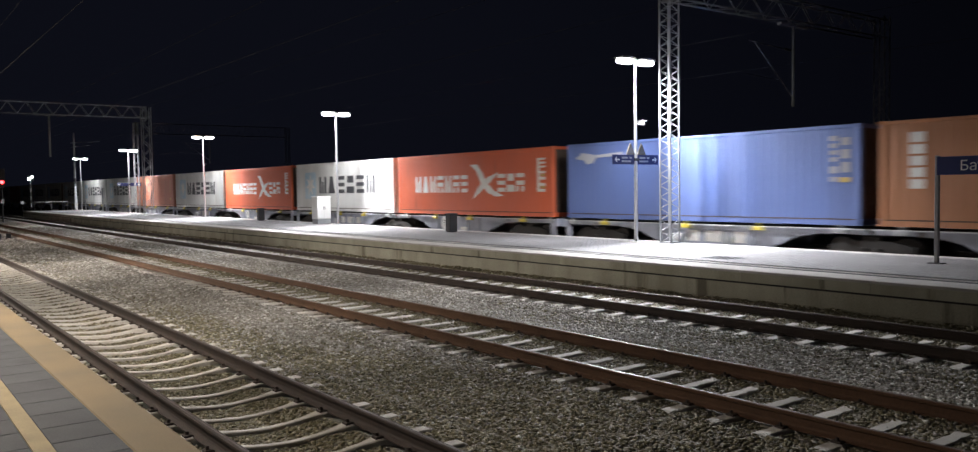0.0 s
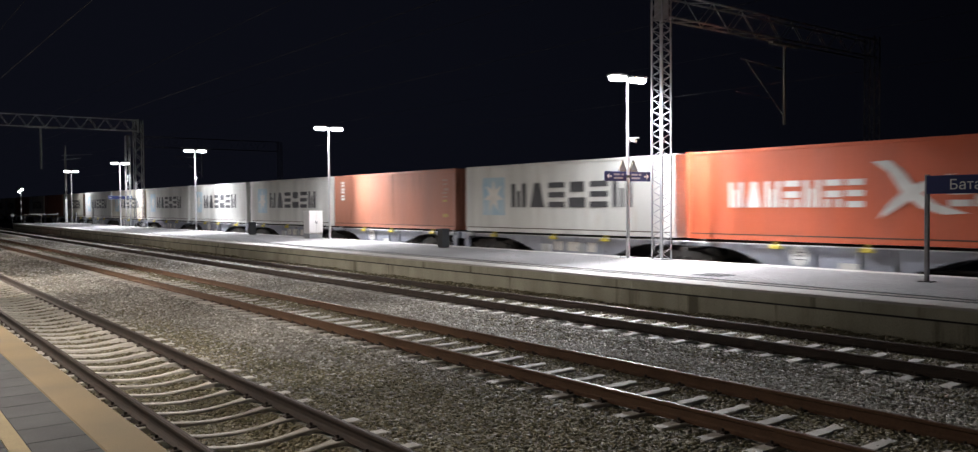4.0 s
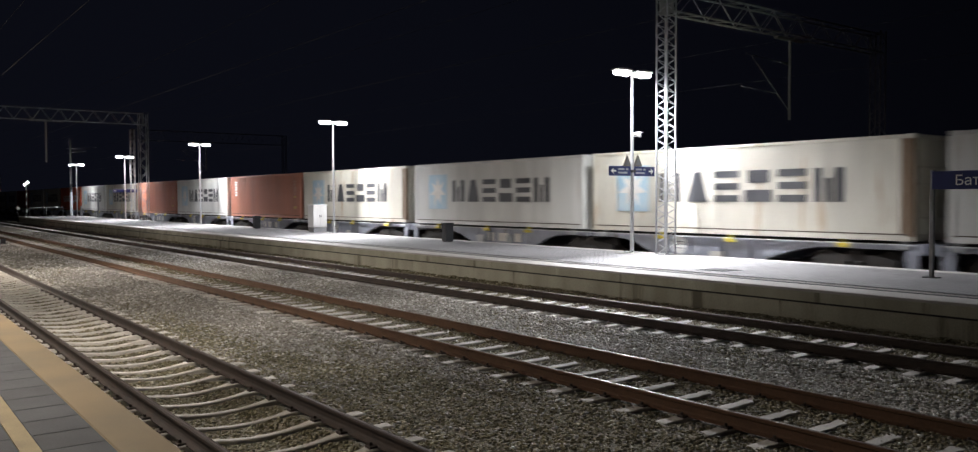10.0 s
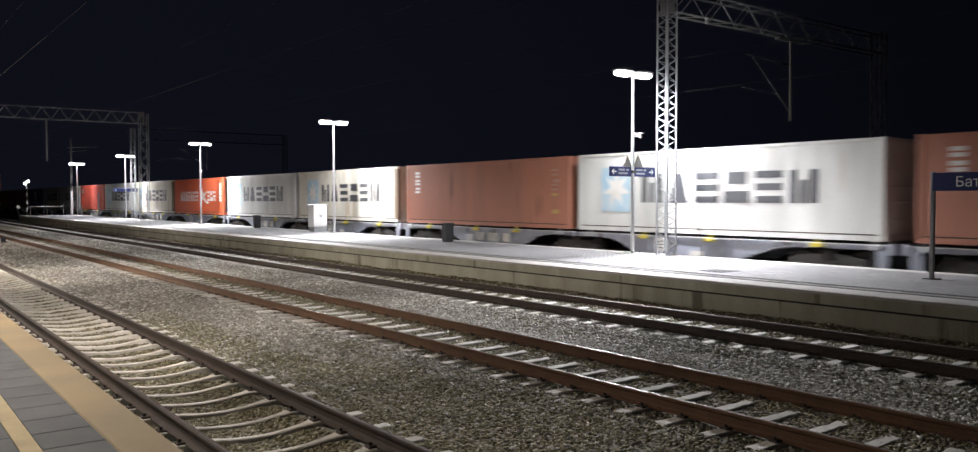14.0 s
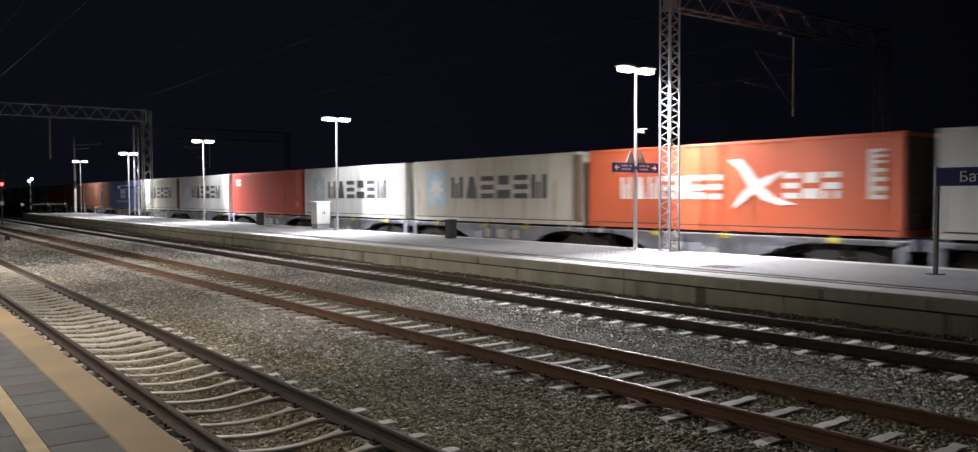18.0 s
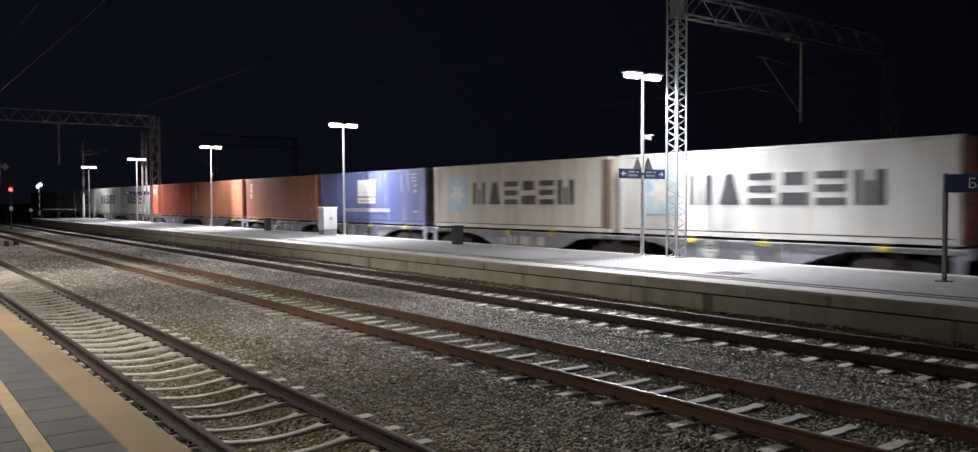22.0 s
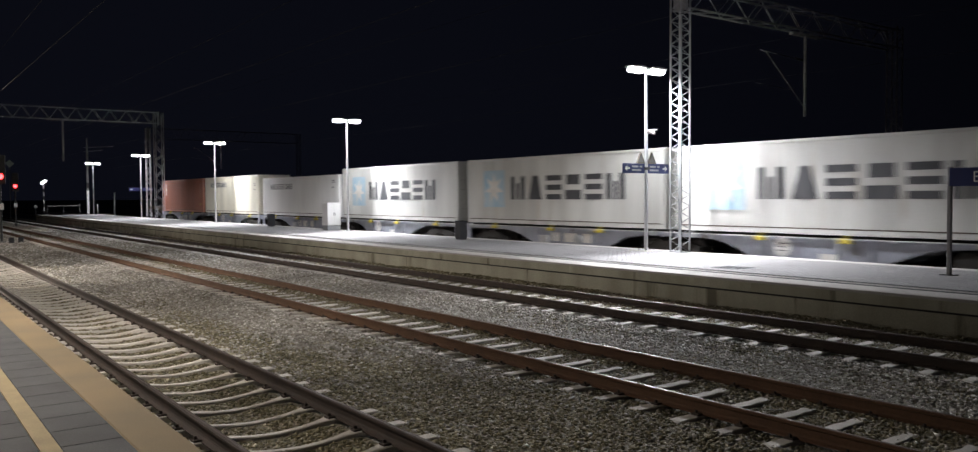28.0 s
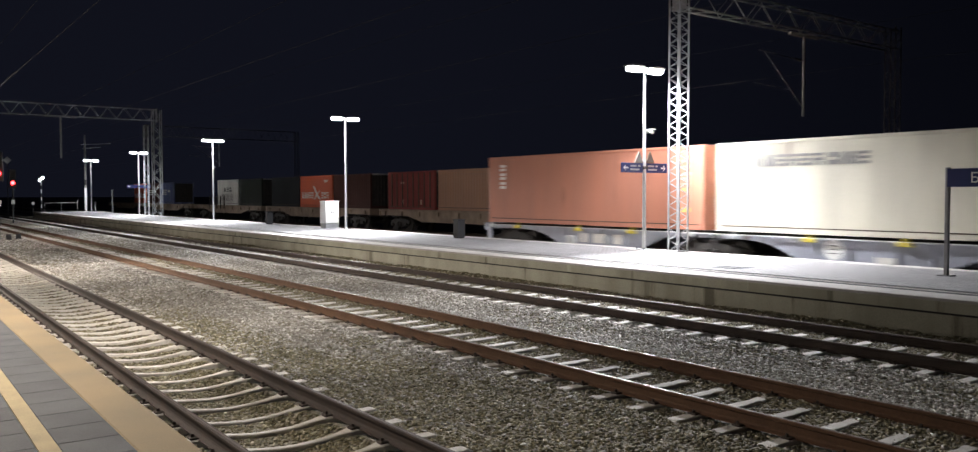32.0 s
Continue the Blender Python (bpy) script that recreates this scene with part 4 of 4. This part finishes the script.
def blocks(root, mat, x0, widths, gap, z0, z1, rows):
    """A word as plain blocks, one for each letter, each of a few horizontal bars."""
    x = x0
    h = (z1 - z0) / (2 * rows - 1)
    for w in widths:
        for r in range(rows):
            mark(root, mat, x, x + w, z0 + 2 * r * h, z0 + (2 * r + 1) * h)
        x += w + gap


def word(root, mat, x0, plan, wide, pitch, z0, z1):
    """A large word as a row of plain shapes: pairs of upright bars, solid blocks, stacks of level bars."""
    h = z1 - z0
    for i, kind in enumerate(plan):
        x = x0 + i * pitch
        w = wide * 0.86
        if kind == "I":
            mark(root, mat, x, x + w * 0.27, z0, z1)
            mark(root, mat, x + w * 0.40, x + w * 0.60, z0, z0 + h * 0.7)
            mark(root, mat, x + w * 0.73, x + w, z0, z1)
        elif kind == "O":
            mark(root, mat, x + w * 0.1, x + w * 0.9, z0 + h * 0.6, z1)
            mark(root, mat, x, x + w, z0, z0 + h * 0.38)
        elif kind == "P":
            wedge(root, mat, ((0.32, 1.0), (0.68, 1.0), (0.96, 0.0), (0.04, 0.0)), x, w, z0, h)
        elif kind == "T":
            mark(root, mat, x, x + w, z0 + h * 0.78, z1)
            mark(root, mat, x, x + w, z0 + h * 0.36, z0 + h * 0.6)
            mark(root, mat, x, x + w * 0.3, z0, z0 + h * 0.3)
            mark(root, mat, x + w * 0.66, x + w * 0.96, z0, z0 + h * 0.3)
        else:
            for k in (0.0, 0.39, 0.78):
                mark(root, mat, x, x + w, z0 + k * h, z0 + (k + 0.22) * h)


def wedge(root, mat, corners, x, w, z0, h):
    """A painted slanting shape, in shares of a letter-sized field."""
    key = (corners, round(w, 3), round(h, 3))
    if key not in MARKS:
        MARKS[key] = Form().prism([(a * w, b * h) for a, b in corners], "y", 0.0, 0.004).mesh("marking_wedge")
    place("marking_wedge", MARKS[key], mat, root, pose(x, 0.001, z0))


def column(root, mat, x0, x1, heights):
    """Blocks of code lettering one below the other."""
    for z0, z1 in heights:
        mark(root, mat, x0, x1, z0, z1)


def container(name, paint_key, label, length=L40, style="", group="containers of the passing train", key=""):
    me, hi = (BOX20, HI20) if length == L20 else (BOX40_LOW, HI20) if key == "W" else (BOX40, HI)
    p = BOX_PAINT[paint_key]
    # Short and coloured boxes: the ends' shade is put into a dark colour.
    end = WAGON_DARK if length == L20 else p if paint_key in OWN_ENDS else BOX_END
    root = thing(name, pose(0, 0, 0), label, "container", group)
    for part_name, piece in (("side_wall", "side"), ("side_wall", "side_far"), ("front_wall", "front"), ("roof", "roof"), ("floor_pan", "floor")):
        place(part_name, me[piece], end if piece == "front" else p, root)
    for z in (0.62, 1.08, 1.54, 2.0):
        place("end_rib", me["rib"], end, root, pose(0, 0, z))
    for y in (0.16, 1.233):
        door = place("door", me["door"], p, root, pose(0, y, 0))
        place("locking_bar", me["bars"], GALV, door)
    for piece, part_name in (("rail_low", "bottom_rail"), ("rail_top", "top_rail")):
        for y in (0, WID - 0.07):
            place(part_name, me[piece], p, root, pose(0, y, 0))
    for x in (0, length - 0.16):
        place("end_sill", me["sill"], p, root, pose(x, 0, 0))
        place("end_header", me["header"], GALV_DULL if x and style in ("ribs", "plain") else p, root, pose(x if x == 0 else x + 0.04, 0, 0))
        for y in (0, WID - 0.16):
            place("corner_post", me["post"], RUST_STAIN if key == "m" and x else p, root, pose(x, y, 0))
            for z in (0, hi - 0.12):
                place("corner_casting", me["casting"], p, root, pose(x - (0 if x == 0 else 0.012), y if y == 0 else y + 0.003, z))
    # Dark line along the side: the rail edge's shadow, painted on.
    place("rail_seam", me["shadow_line"], BOX_END, root, label="painted shadow line above the bottom rail")
    if key == "m":
        mark(root, RUST_STAIN, 11.82, 12.03, 0.2, HI - 0.12, "rust_stain")
    if style == "star":
        place("logo_field", SQUARE_ME, MARK_BLUE, root, pose(2.06, 0, 1.54), "faded light blue square")
        place("star", STAR_ME, MARK_WHITE, root, pose(2.06, -0.003, 1.56), "white star shape")
        word(root, MARK_GREY, 3.30, "IPZOZI", 1.12, 1.19, 1.06, 2.06)
    elif style == "cross":
        word(root, MARK_WHITE, 1.70, "IPITITZ", 0.60, 0.665, 1.04, 1.84)
        word(root, MARK_WHITE, 8.50, "ZOT", 0.64, 0.655, 1.06, 1.84)
        c = Form()
        c.prism([(6.45, 2.30), (6.95, 2.32), (7.35, 1.95), (7.75, 1.45), (8.2, 1.12), (8.95, 0.88), (8.35, 0.84), (7.75, 1.02), (7.25, 1.45), (6.9, 2.0)], "y", -0.002, 0.002)
        c.prism([(6.62, 0.72), (6.95, 1.18), (7.3, 1.48), (7.8, 1.72), (8.6, 1.92), (8.0, 1.52), (7.55, 1.25), (7.1, 0.98)], "y", -0.006, -0.0022)
        place("cross_emblem", c.mesh("cross_emblem"), MARK_WHITE, root, label="white crossed sweep shape")
        column(root, MARK_WHITE, 11.2, 11.72, ((1.04, 1.16), (1.28, 1.40), (1.54, 1.66), (1.80, 1.90), (2.04, 2.12), (2.20, 2.28), (2.36, 2.44)))
        mark(root, MARK_WHITE, 11.2, 11.36, 1.16, 2.36)
        for z in (1.20, 1.70):
            mark(root, MARK_YELLOW, 11.42, 11.72, z, z + 0.08)
    elif style == "codes":
        tall = ((2.28, 2.55), (1.97, 2.22), (1.66, 1.91), (1.35, 1.60), (1.04, 1.29)) if paint_key == "brown_orange" else ((2.42, 2.53), (2.26, 2.37), (2.04, 2.16), (1.88, 1.99), (1.66, 1.77), (1.48, 1.60))
        column(root, MARK_WHITE, 0.84, 1.24, tall)
        column(root, MARK_FAINT, 11.16, 11.56, ((2.32, 2.40), (2.14, 2.20), (1.72, 1.80), (1.54, 1.60)))
        mark(root, MARK_FAINT, 11.3, 11.62, 1.86, 1.98)
        mark(root, MARK_YELLOW, 11.2, 11.52, 1.32, 1.42)
        mark(root, MARK_YELLOW, 11.2, 11.60, 0.60, 0.76)
    elif style == "label":
        mark(root, MARK_WHITE, 0.78, 1.66, 1.97, 2.43)
        mark(root, MARK_FAINT, 0.88, 1.50, 2.06, 2.30, "label_print")
        column(root, MARK_FAINT, 11.42, 11.72, ((2.58, 2.72), (2.36, 2.50), (2.12, 2.26), (1.88, 2.00), (1.64, 1.78), (1.40, 1.52), (1.22, 1.30)))
        mark(root, MARK_YELLOW, 11.37, 11.86, 0.50, 0.86)
    elif style == "arrow":
        a = Form().prism([(0.45, 2.34), (0.72, 2.44), (0.80, 2.54), (1.10, 2.50), (1.62, 2.42), (3.04, 2.50), (3.04, 2.36), (1.62, 2.32), (1.45, 2.12), (1.10, 2.08), (0.95, 2.24), (0.60, 2.28)], "y", -0.003, 0.002)
        place("arrow_emblem", a.mesh("arrow_emblem"), MARK_PALE, root, label="white wing-like emblem")
        column(root, MARK_CODE, 11.26, 11.50, ((2.44, 2.58), (2.24, 2.36), (2.04, 2.16), (1.84, 1.96), (1.5, 1.7), (1.26, 1.4)))
        column(root, MARK_CODE, 11.60, 11.88, ((2.30, 2.52), (1.92, 2.18), (1.52, 1.82)))
        mark(root, MARK_YELLOW, 11.56, 11.90, 1.24, 1.38)
    elif style == "square":
        mark(root, MARK_WHITE, 4.95, 6.98, 1.50, 2.43)
        mark(root, MARK_WHITE, 4.95, 6.98, 1.10, 1.42)
        blocks(root, MARK_FAINT, 5.1, (0.5, 0.3, 0.44, 0.3), 0.08, 1.19, 1.31, 1)
        blocks(root, MARK_PALE, 3.40, (0.32, 0.24, 0.30, 0.27, 0.22, 0.33, 0.26, 0.30, 0.24, 0.28, 0.34, 0.22, 0.27, 0.30, 0.25, 0.31), 0.05, 0.62, 0.83, 1)
        column(root, MARK_CODE, 10.85, 11.40, ((2.57, 2.65), (2.39, 2.47), (2.23, 2.30)))
        column(root, MARK_CODE, 11.08, 11.42, ((1.96, 2.08), (1.66, 1.80), (0.62, 0.74)))
    elif style == "line":
        word(root, MARK_LINE, 1.45, "IPZTZT", 0.42, 0.405, hi - 0.82, hi - 0.46)
        word(root, MARK_LINE, 4.00, "OIIZ", 0.34, 0.32, hi - 0.82, hi - 0.46)
        column(root, MARK_GREY, 11.25, 11.6, ((2.20, 2.25), (2.10, 2.14), (1.80, 1.84)))
    elif style == "small_cross":
        word(root, MARK_WHITE, 0.35, "IPITZ", 0.46, 0.47, 0.72, 1.24)
        c = Form().prism([(2.55, 1.75), (2.9, 1.72), (3.45, 1.1), (4.1, 0.62), (3.6, 0.66), (3.0, 1.2)], "y", -0.002, 0.002)
        c.prism([(2.7, 0.55), (3.0, 1.0), (3.95, 1.42), (3.5, 1.05), (3.05, 0.75)], "y", -0.006, -0.0022)
        place("cross_emblem", c.mesh("cross_emblem"), MARK_WHITE, root, label="white crossed sweep shape")
        word(root, MARK_WHITE, 4.15, "ZOT", 0.46, 0.46, 0.72, 1.24)
        wedge(root, MARK_WHITE, ((0.0, 1.0), (1.0, 1.0), (0.7, 0.0), (0.3, 0.0)), 4.5, 0.95, 2.02, 0.2)
    elif style == "oval":
        word(root, MARK_GREY, 1.9, "PZO", 0.8, 0.82, 1.38, 1.80)
        blocks(root, MARK_GREY, 1.35, (0.09,) * 9, 0.3, 0.45, 1.15, 1)
    elif style == "ribs":
        for i in range(8):
            x = 0.55 + i * 0.71
            place("side_rib", RIB_ME, BOX_END, root, pose(x, 0, 0))
        mark(root, MARK_FAINT, 1.75, 2.25, 1.75, 1.9)
        for x in (1.9, 4.3):
            mark(root, MARK_FAINT, x, x + 0.22, 0.34, 0.66)
    elif style == "few":
        for z in (1.6, 1.35, 1.1):
            mark(root, MARK_WHITE, 1.6, 3.1, z, z + 0.12)
        mark(root, MARK_WHITE, 3.5, 4.6, 1.4, 1.65)
    return root


GREY_BOX = "light grey corrugated steel container with faded dark lettering blocks"
KINDS = {
    "M": ("light", GREY_BOX, "star"), "m": ("light_warm", "yellowed light grey container with a faded blue square", "star"),
    "H": ("orange_red", "orange-red corrugated container with a white crossed emblem", "cross"),
    "O": ("terracotta", "terracotta corrugated container with small white codes", "codes"),
    "o": ("brown_orange", "brown-orange corrugated container with white code labels", "codes"),
    "e": ("orange", "orange corrugated container with small white codes", "codes"),
    "B": ("blue", "blue corrugated container with a white wing emblem", "arrow"),
    "N": ("navy", "navy blue container with a white square emblem and lettering bar", "square"),
    "R": ("red", "bright red corrugated container with small labels", "label"),
    "r": ("orange_red", "orange-red corrugated container with small labels", "label"),
    "W": ("white", "off-white container with a small grey lettering line", "line"),
    "w": ("beige", "stained beige container with a small grey lettering line", "line"),
}
ORDER = "oBHMHMOMMMmMmOMOmMHmMRMmNOerMMMWwO"
PITCH_BOX, ODD = 12.909, 0.17
BOX_Y, BOX_Z = MAIN_AXIS - 1.219, 1.285
BOXES = []
MODELS = {}
for k, key in enumerate(ORDER):
    paint_key, label, style = KINDS[key]
    if key not in MODELS:
        MODELS[key] = container("shipping_container", paint_key, label, L40, style, key=key)
        BOXES.append(MODELS[key])
    else:
        BOXES.append(copy_thing(MODELS[key], pose(0, 0, 0)))


# ---- wagons of the container train: two-unit articulated wagons on three bogies ----
WHEEL_ME = Form().rod((0, -0.065, 0), (0, 0.065, 0), 0.475, 0.475, 20).rod((0, 0.065, 0), (0, 0.095, 0), 0.505, 0.505, 20).mesh("wheel", True)
AXLE_ME = Form().rod((0, -1.0, 0), (0, 1.0, 0), 0.08, n=10).mesh("axle", True)
FRAME_ME = Form().prism([(-1.25, 0.52), (-1.25, 0.72), (-0.6, 0.86), (0.6, 0.86), (1.25, 0.72), (1.25, 0.52), (0.75, 0.50), (0.45, 0.32), (-0.45, 0.32),
                         (-0.75, 0.50)], "y", -0.09, 0.09).mesh("side_frame")
SPRING_ME = Form().rod((0, 0, 0.36), (0, 0, 0.66), 0.10, n=10).mesh("spring")
BOLSTER_ME = Form().box(-0.25, 0.25, -1.05, 1.05, 0.62, 0.98, 0.02).mesh("bolster")
CAP_ME = Form().rod((0, -0.10, 0), (0, 0.10, 0), 0.12, n=10).mesh("axle_box")


def bogie(root, x):
    b = place("bogie", BOLSTER_ME, WAGON_DARK, root, pose(x, 0, 0))
    for s in (-1, 1):
        place("side_frame", FRAME_ME, WAGON_DARK, b, pose(0, s * 1.02, 0))
        for dx in (-0.2, 0.2):
            place("spring", SPRING_ME, WAGON_DARK, b, pose(dx, s * 1.13, 0))
        for dx in (-0.925, 0.925):
            place("wheel", WHEEL_ME, WAGON_DARK, b, pose(dx, s * 0.81, 0.475, 0, 0, 0 if s < 0 else 180))
            place("axle_box", CAP_ME, WAGON_DARK, b, pose(dx, s * 1.14, 0.475))
    for dx in (-0.925, 0.925):
        place("axle", AXLE_ME, WAGON_DARK, b, pose(dx, 0, 0.475))


SILL = [(0.10, 1.165), (12.72, 1.165), (12.72, 1.02), (10.1, 1.03), (9.35, 0.99), (8.7, 0.86), (7.95, 0.60), (7.6, 0.46), (3.4, 0.46), (3.05, 0.60),
        (2.45, 0.86), (1.9, 0.99), (1.3, 1.03), (0.10, 1.03)]


def articulated_wagon():
    root = thing("container_wagon", pose(0, MAIN_AXIS, 0), "blue-grey articulated container wagon with yellow pin brackets", "wagon",
                 "wagons of the passing train")
    for s in (1, -1):
        outline = [(s * x, z) for x, z in SILL]
        for y in (-1, 1):
            sill = part("side_sill", Form().prism(outline, "y", *sorted((y * 1.12, y * 1.00))), WAGON, root)
            part("top_flange", Form().box(*sorted((s * 0.08, s * 12.74)), *sorted((y * 0.98, y * 1.225)), 1.165, 1.19, 0.004), WAGON_PALE, sill)
            part("low_flange", Form().box(*sorted((s * 3.5, s * 7.5)), *sorted((y * 0.98, y * 1.17)), 0.44, 0.465), WAGON, sill)
            for x in (0.9, 3.65, 6.55, 10.45, 12.2):
                part("pin_bracket", Form().box(*sorted((s * x - 0.2, s * x + 0.2)), *sorted((y * 1.121, y * 1.24)), 1.05, 1.18, 0.015).box(s * x - 0.07, s * x + 0.07, *sorted((y * 1.05, y * 1.18)), 1.16, 1.285), YELLOW if x in (3.65, 6.55, 10.45) else GALV, sill,
                     "yellow pin bracket" if x in (3.65, 6.55, 10.45) else "")
            for x in (3.9, 4.9, 6.3, 7.3):
                part("stiffener", Form().box(s * x - 0.02, s * x + 0.02, *sorted((y * 1.121, y * 1.165)), 0.47, 1.164), WAGON, sill)
        part("centre_beam", Form().box(*sorted((s * 0.2, s * 12.8)), -0.22, 0.22, 0.98, 1.2), WAGON_DARK, root)
        for x in (0.5, 3.0, 5.5, 8.0, 10.5, 12.55):
            part("cross_beam", Form().box(s * x - 0.1, s * x + 0.1, -1.0, 1.0, 1.03, 1.22), WAGON_DARK, root)
        part("end_beam", Form().box(*sorted((s * 12.62, s * 12.76)), -1.25, 1.25, 0.92, 1.235, 0.01), WAGON, root)
        part("coupler", Form().box(*sorted((s * 12.76, s * 13.02)), -0.14, 0.14, 0.88, 1.14, 0.02), WAGON_DARK, root)
        for y in (-1, 1):
            part("end_step", Form().box(*sorted((s * 12.28, s * 12.60)), *sorted((y * 1.14, y * 1.22)), 0.36, 1.06, 0.01)
                 .box(*sorted((s * 12.24, s * 12.64)), *sorted((y * 1.02, y * 1.25)), 0.34, 0.38), WAGON, root, "grey step plate")
        bogie(root, s * 10.75)
    bogie(root, 0)
    disc = part("round_emblem", Form().rod((4.42, -1.122, 0.87), (4.42, -1.127, 0.87), 0.31, n=24), WHITE_PAINT, root, "white round emblem")
    for z in (0.76, 0.87, 0.98):
        part("emblem_bar", Form().box(4.25, 4.59, -1.131, -1.1272, z - 0.012, z + 0.012), MARK_GREY, disc)
    part("data_panel", Form().box(5.7, 6.3, -1.126, -1.122, 0.55, 0.72), MARK_WHITE, root, "white data panel")
    part("brake_box", Form().box(-7.2, -6.7, -1.26, -1.122, 0.52, 0.86, 0.02), WAGON_PALE, root, "pale box below the sill")
    for x, w in ((-6.3, 0.5), (-5.4, 0.7), (-4.4, 0.45)):
        part("data_panel", Form().box(x - w / 2, x + w / 2, -1.126, -1.122, 0.62, 0.98), MARK_WHITE, root, "white data panel")
    part("handwheel", Form().rod((-4.9, -1.122, 0.75), (-4.9, -1.2, 0.75), 0.2, 0.2, 16), GALV, root)
    return root


WAGONS = [articulated_wagon()]
for j in range(1, 17):
    WAGONS.append(copy_thing(WAGONS[0], pose(0, MAIN_AXIS, 0)))

# ---- second freight train on the track behind, running the other way ----
FAR_FLOOR = 1.52


def flat_wagon():
    root = thing("flat_wagon", pose(0, FAR_AXIS, 0), "rust-brown flat wagon with low sides", "wagon", "wagons of the second train")
    for y in (-1, 1):
        belly = [(-9.9, 1.42), (9.9, 1.42), (9.9, 1.08), (6.2, 1.08), (4.4, 0.72), (-4.4, 0.72), (-6.2, 1.08), (-9.9, 1.08)]
        sill = part("side_sill", Form().prism(belly, "y", *sorted((y * 1.22, y * 1.34))), WAGON_RUST, root)
        part("deck_edge", Form().box(-9.95, 9.95, *sorted((y * 1.30, y * 1.42)), 1.38, 1.50, 0.01), WAGON_RUST, sill)
        for i in range(9):
            x = -9.2 + i * 2.3
            part("stake_pocket", Form().box(x - 0.1, x + 0.1, *sorted((y * 1.341, y * 1.43)), 1.08, 1.375, 0.01), WAGON_RUST, sill)
    part("deck", Form().box(-9.9, 9.9, -1.3, 1.3, 1.42, 1.515), WAGON_RUST, root)
    part("centre_beam", Form().box(-10.0, 10.0, -0.2, 0.2, 0.85, 1.42), WAGON_DARK, root)
    for s in (-1, 1):
        part("end_beam", Form().box(*sorted((s * 9.86, s * 10.0)), -1.4, 1.4, 1.05, 1.5, 0.01), WAGON_RUST, root)
        part("coupler", Form().box(*sorted((s * 10.0, s * 10.4)), -0.14, 0.14, 0.9, 1.16, 0.02), WAGON_DARK, root)
        bogie(root, s * 7.6)
    return root


FAR_WAGONS = []          # x of the middle at the end of the clip
first = flat_wagon()
for i, x in enumerate((-43.0, -64.4, -85.7, -107.0, -128.3)):
    FAR_WAGONS.append((x, first if i == 0 else copy_thing(first, pose(0, FAR_AXIS, 0))))
for i in range(5):
    x = -4.6 + 1.15 * i
    part("stake", Form().box(x - 0.05, x + 0.05, -1.47, -1.385, 1.1, 2.45), WAGON_DARK, FAR_WAGONS[2][1], "dark upright stake")
FAR_BOXES = []
for x, key, label, style in (
        (-45.5, "dull_orange", "dull brown-orange short container on a flat wagon", "plain"),
        (-52.0, "rib_red", "dark red short container with upright ribs", "ribs"),
        (-60.7, "brown", "dark brown short container on a flat wagon", "plain"),
        (-67.1, "orange_red", "orange-red short container with a white crossed emblem", "small_cross"),
        (-73.4, "dark", "dark slate short container on a flat wagon", "plain"),
        (-82.0, "green", "dark grey-green short container on a flat wagon", "plain"),
        (-88.3, "light", "off-white short container with dark emblem blocks", "oval"),
        (-110.4, "navy", "blue-grey short container with white marks", "few"),
        (-116.7, "brown", "dark brown short container with white marks", "few"),
        (-123.1, "orange_red", "orange-red short container with a white crossed emblem", "small_cross")):
    FAR_BOXES.append((x, container("short_container", key, label, L20, style, "containers of the second train")))


# ---- how the trains run ----
RUN = [(0, -12.06), (2, 10.2), (4, 33.21), (6, 56.88), (8, 81.14), (10, 105.92), (12, 131.14), (14, 156.73), (16, 182.64), (18, 208.81), (20, 235.17),
       (22, 261.7), (24, 288.33), (26, 315.03), (28, 341.76), (30, 368.49), (32, 395.2)]
FAR_SPEED = -5.5


def motions():
    for k, box in enumerate(BOXES):
        x0 = -PITCH_BOX * k + ODD * (k % 2)
        walk(box, [(t, pose(x0 + s, BOX_Y, BOX_Z)) for t, s in RUN])
    for j, wagon in enumerate(WAGONS):
        x0 = -PITCH_BOX * 2 * j - 0.275
        walk(wagon, [(t, pose(x0 + s, MAIN_AXIS, 0)) for t, s in RUN])
    for x, wagon in FAR_WAGONS:
        walk(wagon, [(t, pose(x + FAR_SPEED * (t - 32), FAR_AXIS, 0)) for t in (0, 16, 32)])
    for x, box in FAR_BOXES:
        walk(box, [(t, pose(x + FAR_SPEED * (t - 32), FAR_AXIS - 1.219, FAR_FLOOR)) for t in (0, 16, 32)])


motions()
